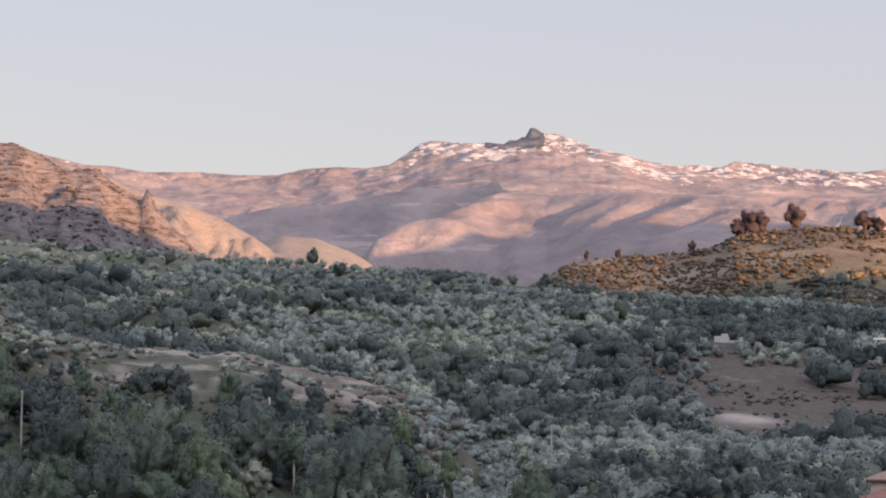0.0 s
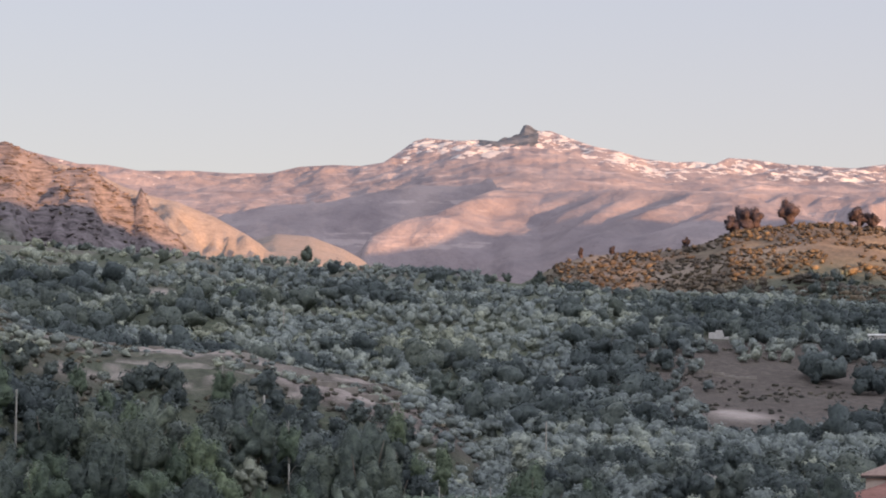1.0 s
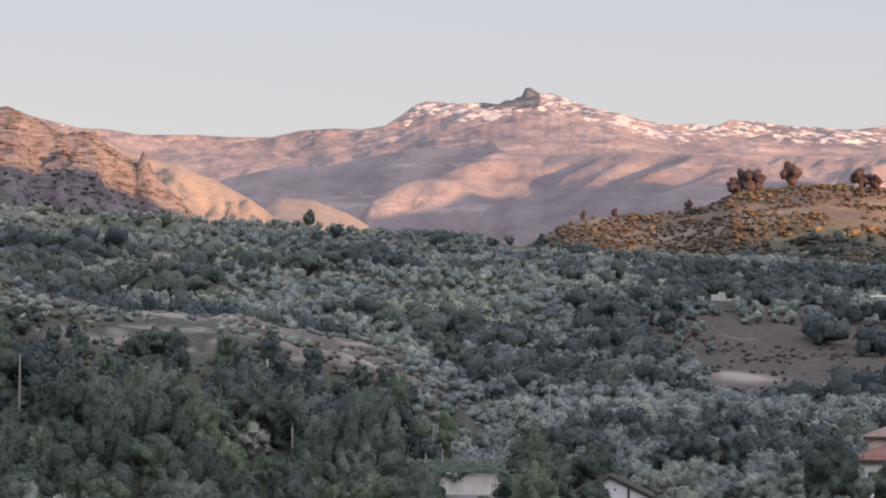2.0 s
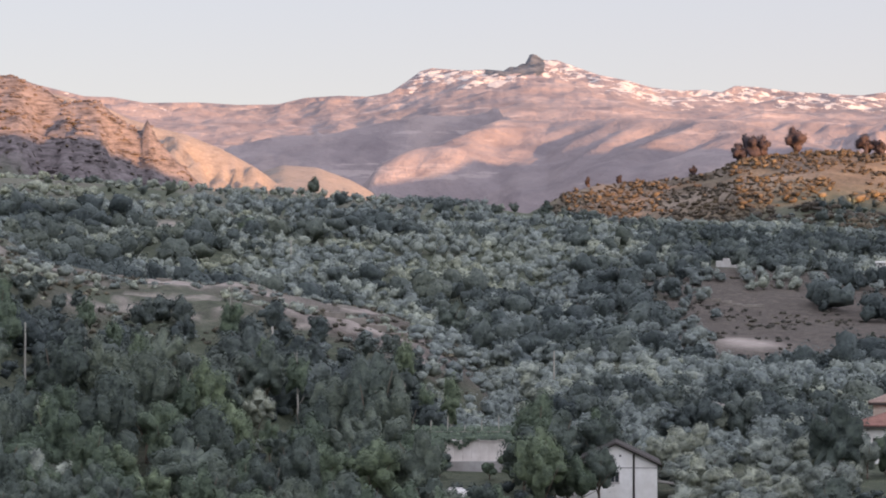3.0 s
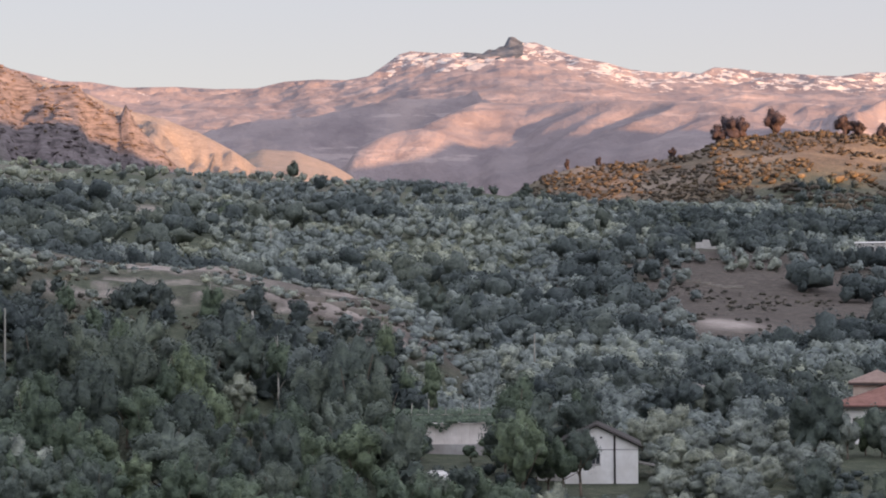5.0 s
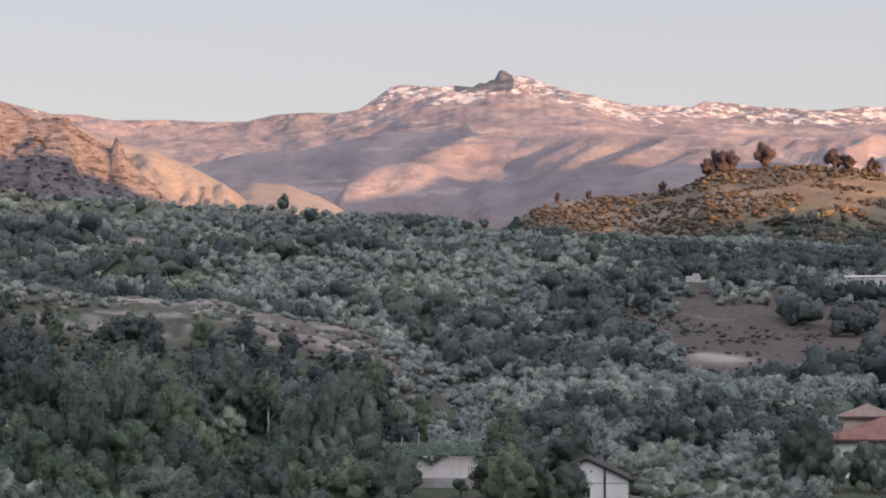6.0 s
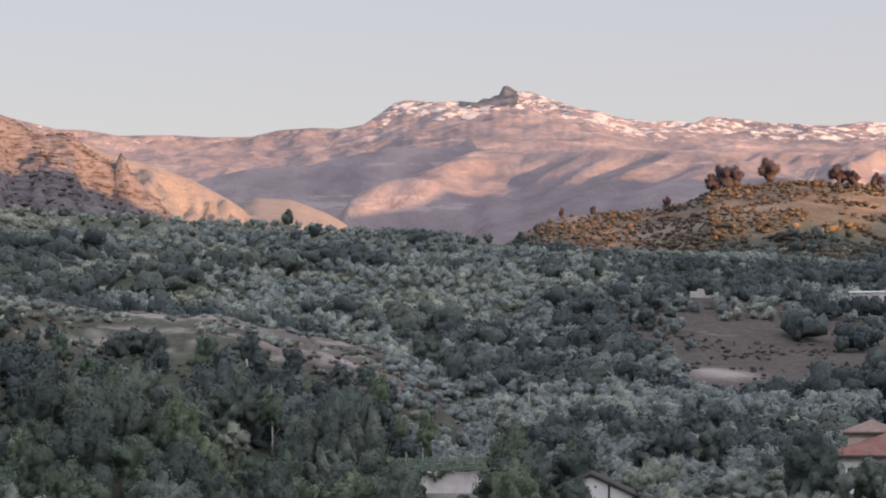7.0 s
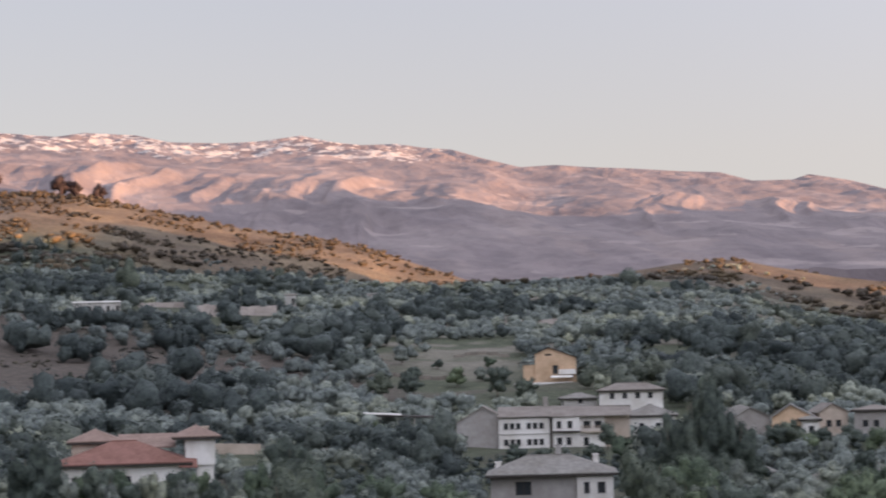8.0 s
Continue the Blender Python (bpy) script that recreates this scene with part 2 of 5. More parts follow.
def land(x, y):
    """The ground's height at x, y (arrays)."""
    x, y = np.asarray(x, float), np.asarray(y, float)
    az, d = polar(x, y)
    w, m, e = (np.interp(d, OUT, s) for s in (SLOPE_WEST, SLOPE_MID, SLOPE_EAST))
    f, g = np.clip((az + 11) / 11, 0, 1), np.clip(az / 20, 0, 1)
    z = np.where(az < 0, w + (m - w) * f, m + (e - m) * g)
    z = z - 18 * step(26, 31, az) * step(500, 800, d) * step(1200, 1000, d) * (np.abs(az) < 70)
    # banks and terraces
    z = z + (fbm(x / 60, y / 60, 4, 3) - 0.5) * 7 * step(120, 350, d)
    k = curve(KNOLL, az) + (fbm(x / 14, y / 14, 4, 9) - 0.5) * 3.0 + (fbm(x / 5, y / 5, 3, 10) - 0.5) * 1.4
    k = np.where(d > 350, k - 0.16 * (d - 350), np.where(d > 312, k - 0.085 * (350 - d), k - 3.2 - 0.27 * (312 - d)))
    z = smooth_max(z, k, 3.0)
    gul = fbm(x / 26, y / 26, 5, 21, 0.55, True)
    r = curve(ROCKY, az)
    front = 0.33 + 0.10 * fbm(x / 40, y / 40, 3, 5)
    dd = 1050 - d
    cliff = 9 + 8 * step(0.35, 0.65, fbm(az * 1.6, az * 0, 3, 19))
    r = np.where(d < 1050, r - np.where(dd < 14, cliff * np.clip(dd / 14, 0, 1) ** 1.5, cliff + (front - 0.03) * (dd - 14)), r - 0.4 * (d - 1050)) + (gul - 0.62) * 20 * step(0, 50, np.abs(1050 - d)) + (2.5 * np.floor(6 * fbm(x / 55, y / 55, 3, 44)) - 7.5) * step(10, 60, np.abs(1050 - d))
    r = r + 9.0 * np.exp(-((az - SPIRE[0]) / 0.13) ** 2 - ((d - SPIRE[1]) / 14) ** 2)
    z = smooth_max(z, np.where(np.abs(az) < 70, r, -50), 4.0)
    for crest, at, near, far, bump_ in ((SPUR, 1500, 0.30, 0.35, 26), (DOME, 1650, 0.16, 0.3, 5), (PINE_HILL, 1150, 0.20, 0.25, 5), (EAST_HILL, 1050, 0.14, 0.2, 5)):
        h = curve(crest, az)
        h = np.where(d < at, h - near * (at - d), h - far * (d - at)) + (fbm(x / 30, y / 30, 4, int(at), 0.5, at == 1500) - 0.5) * bump_ * step(0, 60, np.abs(d - at))
        if at == 1500:
            h = h + (fbm(az * 1.5 + d / 260, d / 200, 4, 55, 0.5, True) - 0.88) * 36 * step(0, 45, np.abs(d - at))
        z = smooth_max(z, np.where(np.abs(az) < 70, h, -50), 5.0)
    return z


def spot(bearing, dist):
    """A place on the ground, by its bearing in degrees and its distance."""
    x, y = dist * math.sin(radians(bearing)), dist * math.cos(radians(bearing))
    return Vector((x, y, float(land(x, y))))


def blob(az, d, a0, d0, wa, wd):
    return np.exp(-((az - a0) / wa) ** 2 - ((d - d0) / wd) ** 2)


def soils(x, y):
    """Where the ground is bare earth, dry grass, pale cuttings and rock."""
    az, d = polar(x, y)
    n = fbm(np.asarray(x) / 25, np.asarray(y) / 25, 4, 77)
    soil = 0.25 + 0.75 * blob(az, d, 8.6, 535, 4.6, 95) + 0.15 * step(-14, -9, az) * (1 - step(1.0, 2.5, az)) * step(285, 305, d) * (1 - step(370, 400, d))
    soil = soil + 0.9 * blob(az, d, -1.8, 314, 2.0, 10) + 0.5 * blob(az, d, 15.0, 480, 5, 70)
    soil = soil - 0.3 * blob(az, d, 20.5, 535, 1.8, 60)
    dry = step(880, 960, d) * step(2.0, 3.5, az) + 0.9 * step(1300, 1400, d)
    dry = np.clip(dry * (0.7 + 0.6 * n), 0, 1) * (1 - blob(az, d, 9.5, 960, 2.0, 60)) * (1 - 0.7 * blob(az, d, 13.5, 925, 4.0, 50))
    pale = 1.5 * blob(az, d, 7.6, 482, 0.75, 8) + 0.55 * blob(az, d, -6.3, 340, 2.6, 9) + (0.8 * blob(az, d, -7.0, 345, 3.5, 4) + 0.6 * blob(az, d, -6.0, 334, 3.0, 2.5) + 0.6 * blob(az, d, -4.0, 322, 3.0, 2)) * step(0.38, 0.56, n) + 0.8 * blob(az, d, -6.9, 672, 0.45, 10) + 0.6 * blob(az, d, 25.6, 872, 0.9, 4) + 0.7 * blob(az, d, 27.1, 900, 0.9, 5) + 0.7 * blob(az, d, 28.1, 912, 0.8, 5) + 0.45 * blob(az, d, 26.4, 886, 1.2, 3)
    ledge = step(0.53, 0.62, fbm(az * 0.9, d / 3.6, 3, 53)) * step(-13, -11, az) * (1 - step(-0.6, 0.6, az)) * step(296, 304, d) * (1 - step(350, 358, d))
    pale = pale + 0.55 * step(0.42, 0.58, n) * blob(az, d, -10.2, 332, 1.8, 20) + 0.65 * ledge + 0.75 * blob(az, d, -1.3, 314, 0.9, 5) + 0.6 * step(0.62, 0.72, n) * blob(az, d, 12, 330, 12, 60)
    pale = pale + 0.5 * step(15, 17, az) * (1 - step(820, 860, d)) * step(520, 600, d) * step(0.5, 0.6, fbm(np.asarray(x) / 60, np.asarray(y) / 9, 3, 91))
    pale = pale + 0.22 * step(2.5, 4.0, az) * (1 - step(8.0, 10.0, az)) * step(1020, 1060, d) * step(0.42, 0.55, n) + 0.3 * blob(az, d, 20.5, 540, 1.5, 45) * step(0.36, 0.55, n)
    pale = pale + 0.6 * step(0.52, 0.6, fbm(az * 1.1, d / 7, 3, 97)) * blob(az, d, 26.8, 865, 1.6, 45)
    pale = pale + 0.2 * step(680, 720, d) * (1 - step(-2, 2, az)) * (1 - step(860, 890, d)) * step(0.40, 0.52, n)
    pale = pale + 0.55 * step(1280, 1330, d) * (np.abs(az) < 70)
    rock = step(880, 930, d) * (1 - step(1180, 1250, d)) * (1 - step(-6.2, -5.2, az)) * (np.abs(az) < 70) + 0.35 * step(1300, 1350, d) * (1 - step(2, 4, az))
    return soil, np.clip(dry, 0, 1), np.clip(pale, 0, 1), np.clip(rock, 0, 1)


def grid_mesh(name, x, y, z, mat, attrs=(), wrap=False):
    rows, cols = x.shape
    me = bpy.data.meshes.new(name)
    v = np.stack([x, y, z], -1).reshape(-1, 3)
    i = np.arange(rows * cols).reshape(rows, cols)
    if wrap:
        i = np.concatenate([i, i[:, :1]], 1)
    q = np.stack([i[:-1, :-1], i[:-1, 1:], i[1:, 1:], i[1:, :-1]], -1).reshape(-1, 4)
    me.vertices.add(len(v)); me.loops.add(q.size); me.polygons.add(len(q))
    me.vertices.foreach_set("co", v.ravel().astype(np.float32))
    me.loops.foreach_set("vertex_index", q.ravel().astype(np.int32))
    me.polygons.foreach_set("loop_start", np.arange(0, q.size, 4, dtype=np.int32))
    me.polygons.foreach_set("use_smooth", np.ones(len(q), bool))
    for key, val in attrs:
        a = me.attributes.new(key, "FLOAT", "POINT")
        a.data.foreach_set("value", np.asarray(val, np.float32).ravel())
    me.materials.append(mat)
    me.update(calc_edges=True)
    return new(name, me)


def build_ground():
    az = np.concatenate([np.arange(-22, 37.99, 0.13), np.arange(38, 338, 4.0)])
    d = np.concatenate([[0.02, 8, 16, 24, 32, 40, 48, 56], np.arange(62, 400, 2.6), np.arange(400, 900, 4.5), np.arange(900, 1260, 5.0), np.arange(1260, 1700, 9), np.arange(1700, 2700, 60), [3200, 4000, 4900]])
    a, r = np.meshgrid(np.radians(az), d)
    x, y = r * np.sin(a), r * np.cos(a)
    z = land(x, y)
    x[0], y[0] = 1.7, -1.2
    s = soils(x, y)
    ob = grid_mesh("ground", x, y, z, GROUND, zip(("soil", "dry", "pale", "rock"), s), True)
    return tagged(ob, "dry grass and bare brown soil under orchards and scrub", "ground", kind="structure")


build_ground()

# ---- the far range ----
SKYLINE = [(-40, 5.6), (-24, 6.0), (-14, 6.5), (-11.1, 6.45), (-9.84, 6.15), (-9, 5.96), (-8.3, 5.95), (-7.5, 5.82), (-6.2, 5.85), (-5.2, 5.8), (-4.2, 5.82), (-3.5, 5.99), (-2.65, 6.05),
           (-1.95, 6.03), (-1.37, 6.13), (-0.94, 6.42), (-0.6, 6.67), (-0.3, 6.75), (0.2, 6.71), (0.62, 6.69), (1.05, 6.72), (1.5, 6.68), (1.66, 6.79), (1.82, 6.77), (1.95, 6.86), (2.05, 6.86), (2.17, 7.1), (2.31, 7.09), (2.46, 6.98), (2.55, 6.94)]
SKYLINE += [(2.83, 6.95), (3.2, 6.81), (3.9, 6.57), (4.6, 6.43), (5.2, 6.25), (5.9, 6.16), (6.5, 6.18), (6.95, 6.11), (7.3, 6.27), (7.9, 6.22), (8.7, 6.1), (9.5, 6.05), (10.4, 5.98), (11.1, 6.07),
            (12.4, 5.99), (13.2, 5.81), (14.6, 5.76), (15.5, 5.8), (16.5, 5.92), (17.3, 5.74), (18, 5.65), (18.9, 5.66), (19.6, 5.54), (20.3, 5.48), (21, 5.26), (22, 4.99), (22.9, 5.02)]
SKYLINE += [(23.7, 4.94), (24.8, 4.87), (26, 4.76), (27, 4.7), (27.8, 4.46), (28.8, 4.45), (29.2, 4.57), (30.2, 4.38), (31.1, 4.12), (36, 3.8), (60, 4.5)]
FOOTHILL = [(-40, 2), (-8, 3.5), (-6.2, 4.3), (-5.33, 4.78), (-4.9, 4.83), (-4.34, 5.0), (-3.3, 5.06), (-3.2, 5.14), (-3.05, 5.05), (-2.35, 5.19), (-1.2, 5.42), (-0.7, 5.56), (-0.36, 5.55), (0.4, 5.53), (1.1, 5.62),
            (1.25, 5.74), (1.38, 5.72), (1.5, 5.52), (3.0, 5.42), (4.5, 5.5), (5.9, 5.42), (7.3, 5.42), (8, 5.6), (9, 5.53), (10.1, 5.33), (11, 5.4), (12.2, 5.25)]
FOOTHILL += [(14, 5.1), (16, 5.05), (18, 4.95), (19.5, 4.7), (22, 4.4), (24, 4.25), (27, 4.1), (29, 3.8), (31, 3.5), (40, 3)]


SHOULDER = [(-30, 2.0), (-3.2, 3.2), (-1.9, 3.75), (-1.5, 4.02), (-1.18, 4.45), (-0.5, 4.72), (0.3, 4.97), (0.9, 5.25), (1.5, 5.46), (2.2, 5.40), (3.0, 5.40), (4.5, 5.47), (5.9, 5.40), (7.3, 5.38), (8.2, 5.15), (9.2, 4.8), (11, 4.3), (14, 3.4), (20, 2.5), (40, 2.0)]


def range_height(a, r):
    """Height of the far range at bearing a (degrees) and distance r."""
    x, y = r * np.sin(np.radians(a)), r * np.cos(np.radians(a))
    fall = np.clip((4300 - r) / 1950, 0, 1)
    soft = sum(curve(SKYLINE, a + k) for k in np.linspace(-2.6, 2.6, 19)) / 19
    edge = curve(SKYLINE, a)
    mid = sum(curve(SKYLINE, a + k) for k in np.linspace(-0.9, 0.9, 13)) / 13
    top = EYE + 4300 * np.tan(np.radians(edge + (np.minimum(soft, mid + 0.06) - edge) * step(0.005, 0.10, fall)))
    warp = (fbm(x / 400, y / 400, 3, 31) - 0.5) * 300
    rid = fbm((x + warp) / 420, (y + warp) / 900, 6, 41, 0.52, True)
    back = top - (top - 95) * (0.30 * fall + 0.70 * fall ** 1.5) + (rid - 0.6) * 46 * step(0, 0.35, fall) * step(0, 0.2, 1 - fall)
    back = np.where(r > 4300, top - 0.5 * (r - 4300), back)
    at = np.interp(a, (-20, -6, 1.4, 9, 14, 40), (2760, 2760, 2860, 3200, 3350, 3450))
    near = np.clip((at - r) / np.interp(a, (-6, 2, 9, 14), (260, 280, 700, 900)), 0, 1)
    crest = curve(FOOTHILL, a)
    even = sum(curve(FOOTHILL, a + k) for k in np.linspace(-1.8, 1.8, 17)) / 17
    f2 = EYE + at * np.tan(np.radians(crest + (np.minimum(even, crest + 0.05) - crest) * step(0.0, 1.0, np.minimum(np.abs(at - r) / 45, 1.0))))
    spur = fbm((x - 0.45 * y + warp * 0.5) / 210, (y + warp) / 1100, 5, 57, 0.5, True)
    rough = np.interp(a, (0, 6, 12), (12, 40, 95))
    front = np.where(r < at, f2 - (f2 - np.interp(a, (0, 8), (150, 90)) * np.interp(r, (1740, 2450), (0.35, 1.0))) * (0.4 * near + 0.6 * near ** 1.4) + (spur - 0.62) * rough * step(0, 0.25, near) * step(0.0, 0.4, 1 - near), f2 - 0.32 * (r - at))
    z = smooth_max(back, front, 3.0)
    # the nearer shoulder, ribbed with slanting spurs
    by = np.interp(a, (-3, -1.5, 0, 1.4, 2.6, 4, 8, 12, 20, 31), (1950, 2000, 2085, 2140, 2145, 2083, 1969, 1876, 1740, 1634))
    down = np.clip((by - r) / 420, 0, 1)
    rib = fbm((x - 0.72 * y + warp * 0.35) / 125, (y + warp) / 700, 4, 59, 0.42, True)
    sh = EYE + by * np.tan(np.radians(curve(SHOULDER, a + 0.007 * np.maximum(by - r, 0))))
    sh = np.where(r < by, sh - (sh - 100) * (0.55 * down + 0.45 * down ** 1.6) + (rib - 0.66) * 32 * step(0.0, 0.22, down), sh - 0.5 * (r - by))
    sh = sh - 80 * step(1940, 1790, r) * step(2.0, -0.5, a)
    z = smooth_max(z, sh, 2.0)
    z = z + (fbm(x / 45, y / 45, 4, 63) - 0.5) * 10 * step(0, 60, np.abs(r - 4300)) * step(0, 60, np.abs(r - at)) * step(0, 40, np.abs(r - by))
    z = z + (fbm(x / 70, y / 34, 4, 67, 0.55, True) - 0.6) * 26 * step(15, 120, 4300 - r) * step(900, 400, 4300 - r)
    z = np.where(r < 4295, np.minimum(z, EYE + r * np.tan(np.radians(curve(SKYLINE, a) - 0.03))), z)
    return z


def build_mountain():
    az = np.concatenate([np.arange(-40, -15, 0.5), np.arange(-15, 33.99, 0.06), np.arange(34, 38, 0.5)])
    d = np.concatenate([np.arange(1740, 4420, 11.5), np.arange(4420, 4900, 40)])
    a, r = np.meshgrid(az, d)
    x, y = r * np.sin(np.radians(a)), r * np.cos(np.radians(a))
    z = range_height(a, r)
    z[0] = 0.0
    # dark cliffs of the summit
    angle = np.degrees(np.arctan2(z - EYE, r)) + (fbm(x / 14, y / 30, 3, 83) - 0.5) * 0.2
    crag = step(6.52, 6.57, angle) * step(0.95, 1.1, a) * (1 - step(2.46, 2.6, a)) * (r < 4320)
    # snow keeps to a belt under the crest and thins out to the east
    below = curve(SKYLINE, a) - np.degrees(np.arctan2(z - EYE, r))
    belt = curve([(-24, 0.5), (-9, 0.8), (-6.5, 0.75), (-4, 0.5), (-2.5, 0.15), (-1.2, 0.8), (-0.6, 1.06), (4, 1.0), (8, 1.0), (19, 1.0), (22, 0.45), (32, 0.2)], a)
    high = belt * step(0.0, 0.05, below + 0.02) * step(0.95, 0.30, below) * (r < 4310)
    ob = grid_mesh("mountain_range", x, y, z, MOUNTAIN, (("high", high), ("crag", crag)))
    return tagged(ob, "bare pink mountain range with broken snow along the crest", "mountain", kind="structure")


build_mountain()

# ---- unseen ridge added west of the valley, on the sun's side, to block the low sun ----
# heights along the crest, chosen for where its shadow edge should fall
SHADE_RIDGE = [(-1800, 300), (580, 319), (620, 311), (650, 301), (720, 288), (760, 270), (800, 265), (840, 271), (880, 283), (900, 284), (935, 276), (965, 202), (1050, 196), (1180, 250), (1250, 405), (1330, 412), (1380, 430), (1440, 422), (1500, 410), (1560, 400), (1590, 420), (1625, 560), (1700, 580), (1927, 606), (2075, 632),
              (2110, 500), (2250, 480), (2690, 520), (2760, 465), (2830, 430), (2900, 470), (2970, 425), (3060, 440), (3137, 395), (3190, 375), (4500, 350)]


def build_shade_ridge():
    p, s = np.meshgrid(np.arange(-1800, 4500, 12.0), np.concatenate([np.arange(1100, 1440, 40), np.arange(1440, 1561, 10), np.arange(1580, 2200, 40)]))
    x, y = s * sun_flat.x - p * sun_flat.y, s * sun_flat.y + p * sun_flat.x
    h = curve(SHADE_RIDGE, p)
    z = h - (h + 60) * np.clip(np.abs(s - 1500) / np.where(s < 1500, 400, 650), 0, 1) ** 1.0
    z = z + (fbm(p / 40, s / 200, 4, 71) - 0.5) * np.where(p > 1300, 26, 8)
    none = np.zeros_like(z)
    ob = grid_mesh("shade_ridge", x, y, z, GROUND, (("soil", none + 0.6), ("dry", none + 0.5), ("pale", none), ("rock", none + 0.3)))
    return tagged(ob, "unseen dry ridge added to shade the valley and lower mountains", "hill", kind="structure")


build_shade_ridge()

# ---- vegetation ----
rng = np.random.default_rng(7)


def tri_mesh(name, v, mat, tone=None):
    """Loose triangles from an array of corners, three to each."""
    me = bpy.data.meshes.new(name)
    n = len(v)
    me.vertices.add(n); me.loops.add(n); me.polygons.add(n // 3)
    me.vertices.foreach_set("co", v.ravel().astype(np.float32))
    me.loops.foreach_set("vertex_index", np.arange(n, dtype=np.int32))
    me.polygons.foreach_set("loop_start", np.arange(0, n, 3, dtype=np.int32))
    if tone is not None:
        a = me.attributes.new("tone", "FLOAT", "POINT")
        a.data.foreach_set("value", np.repeat(tone, 3).astype(np.float32))
    me.materials.append(mat)
    me.update(calc_edges=True)
    return me


def leaves_at(p, out, size, r):
    """A leaf-like triangle at each place p, lying roughly across the way out."""
    n = len(p)
    nrm = out + r.normal(0, 0.18, (n, 3))
    nrm /= np.linalg.norm(nrm, axis=1, keepdims=True)
    u = np.cross(nrm, r.normal(0, 1, (n, 3)))
    u /= np.linalg.norm(u, axis=1, keepdims=True)
    w = np.cross(nrm, u)
    s = (size * r.uniform(0.6, 1.35, n))[:, None]
    return np.stack([p + u * s * 0.65, p - u * s * 0.35 + w * s * 0.5, p - u * s * 0.35 - w * s * 0.5], 1).reshape(-1, 3)


def ball(level):
    """Corners and triangles of a unit icosphere."""
    bm = bmesh.new()
    bmesh.ops.create_icosphere(bm, subdivisions=level, radius=1.0)
    v = np.array([q.co[:] for q in bm.verts])
    f = np.array([[q.index for q in t.verts] for t in bm.faces])
    bm.free()
    return v, f


BALLS = {k: ball(k) for k in (1, 2, 3, 4)}


def lobed(c, rad, way):
    """How far a crown of overlapping round clumps reaches along each way, and the clump met there."""
    b = np.einsum("nid,nkd->nik", way, c)
    disc = rad[:, None, :] ** 2 - ((c ** 2).sum(2)[:, None, :] - b ** 2)
    t = np.where(disc > 0, b + np.sqrt(np.maximum(disc, 0)), 0.40)
    k = t.argmax(2)
    return np.maximum(np.take_along_axis(t, k[..., None], 2)[..., 0], 0.40), k


def crown_mesh(name, mat, base, wide, tall, per, leaf, r, clumps=8, lift=0.15, level=2, tone=None, ragged=1.0):
    """Crowns of clumped foliage: a dense lobed body of twigs and leaves with loose leaves standing off it, one base, width and height to each."""
    n = len(base)
    c = r.normal(0, 1, (n, clumps, 3))
    c /= np.linalg.norm(c, axis=2, keepdims=True)
    fine = (8 / clumps) ** 0.42
    c *= r.uniform(0.35, 0.66 + 0.3 * (1 - fine), (n, clumps, 1))
    rad = r.uniform(0.26, 0.44, (n, clumps)) * fine
    scale = np.stack([wide / 2, wide / 2, tall * (1 - lift) / 2], -1)[:, None, :]
    foot = base[:, None, :] + np.array((0, 0, 1.0)) * (tall * (lift + (1 - lift) / 2))[:, None, None]
    bv, bf = BALLS[level]
    way = np.repeat(bv[None], n, 0)
    reach, _ = lobed(c, rad, way)
    reach = reach * r.uniform(1 - 0.07 * ragged, 1 + 0.07 * ragged, reach.shape)
    core = foot + way * reach[..., None] * scale * 0.95
    q = r.normal(0, 1, (n, per, 3))
    q[..., 2] = np.where(q[..., 2] < -0.5, -q[..., 2], q[..., 2])
    q /= np.linalg.norm(q, axis=2, keepdims=True)
    reach, k = lobed(c, rad, q)
    p = q * (reach * r.uniform(0.92, 1.0 + 0.14 * ragged, reach.shape))[..., None]
    out = p - np.take_along_axis(c, k[..., None], 1)
    out /= np.linalg.norm(out, axis=2, keepdims=True) + 1e-6
    lv = leaves_at((foot + p * scale).reshape(-1, 3), out.reshape(-1, 3), np.repeat(leaf, per), r)
    nc = core.shape[1]
    faces = np.concatenate([(bf[None] + nc * np.arange(n)[:, None, None]).reshape(-1, 3), n * nc + np.arange(len(lv)).reshape(-1, 3)])
    v = np.concatenate([core.reshape(-1, 3), lv])
    me = bpy.data.meshes.new(name)
    me.vertices.add(len(v)); me.loops.add(faces.size); me.polygons.add(len(faces))
    me.vertices.foreach_set("co", v.ravel().astype(np.float32))
    me.loops.foreach_set("vertex_index", faces.ravel().astype(np.int32))
    me.polygons.foreach_set("loop_start", np.arange(0, faces.size, 3, dtype=np.int32))
    smooth = np.zeros(len(faces), bool)
    smooth[:n * len(bf)] = True
    me.polygons.foreach_set("use_smooth", smooth)
    if tone is not None:
        a = me.attributes.new("tone", "FLOAT", "POINT")
        a.data.foreach_set("value", np.concatenate([np.repeat(tone, nc), np.repeat(tone, per * 3)]).astype(np.float32))
    me.materials.append(mat)
    me.update(calc_edges=True)
    return me


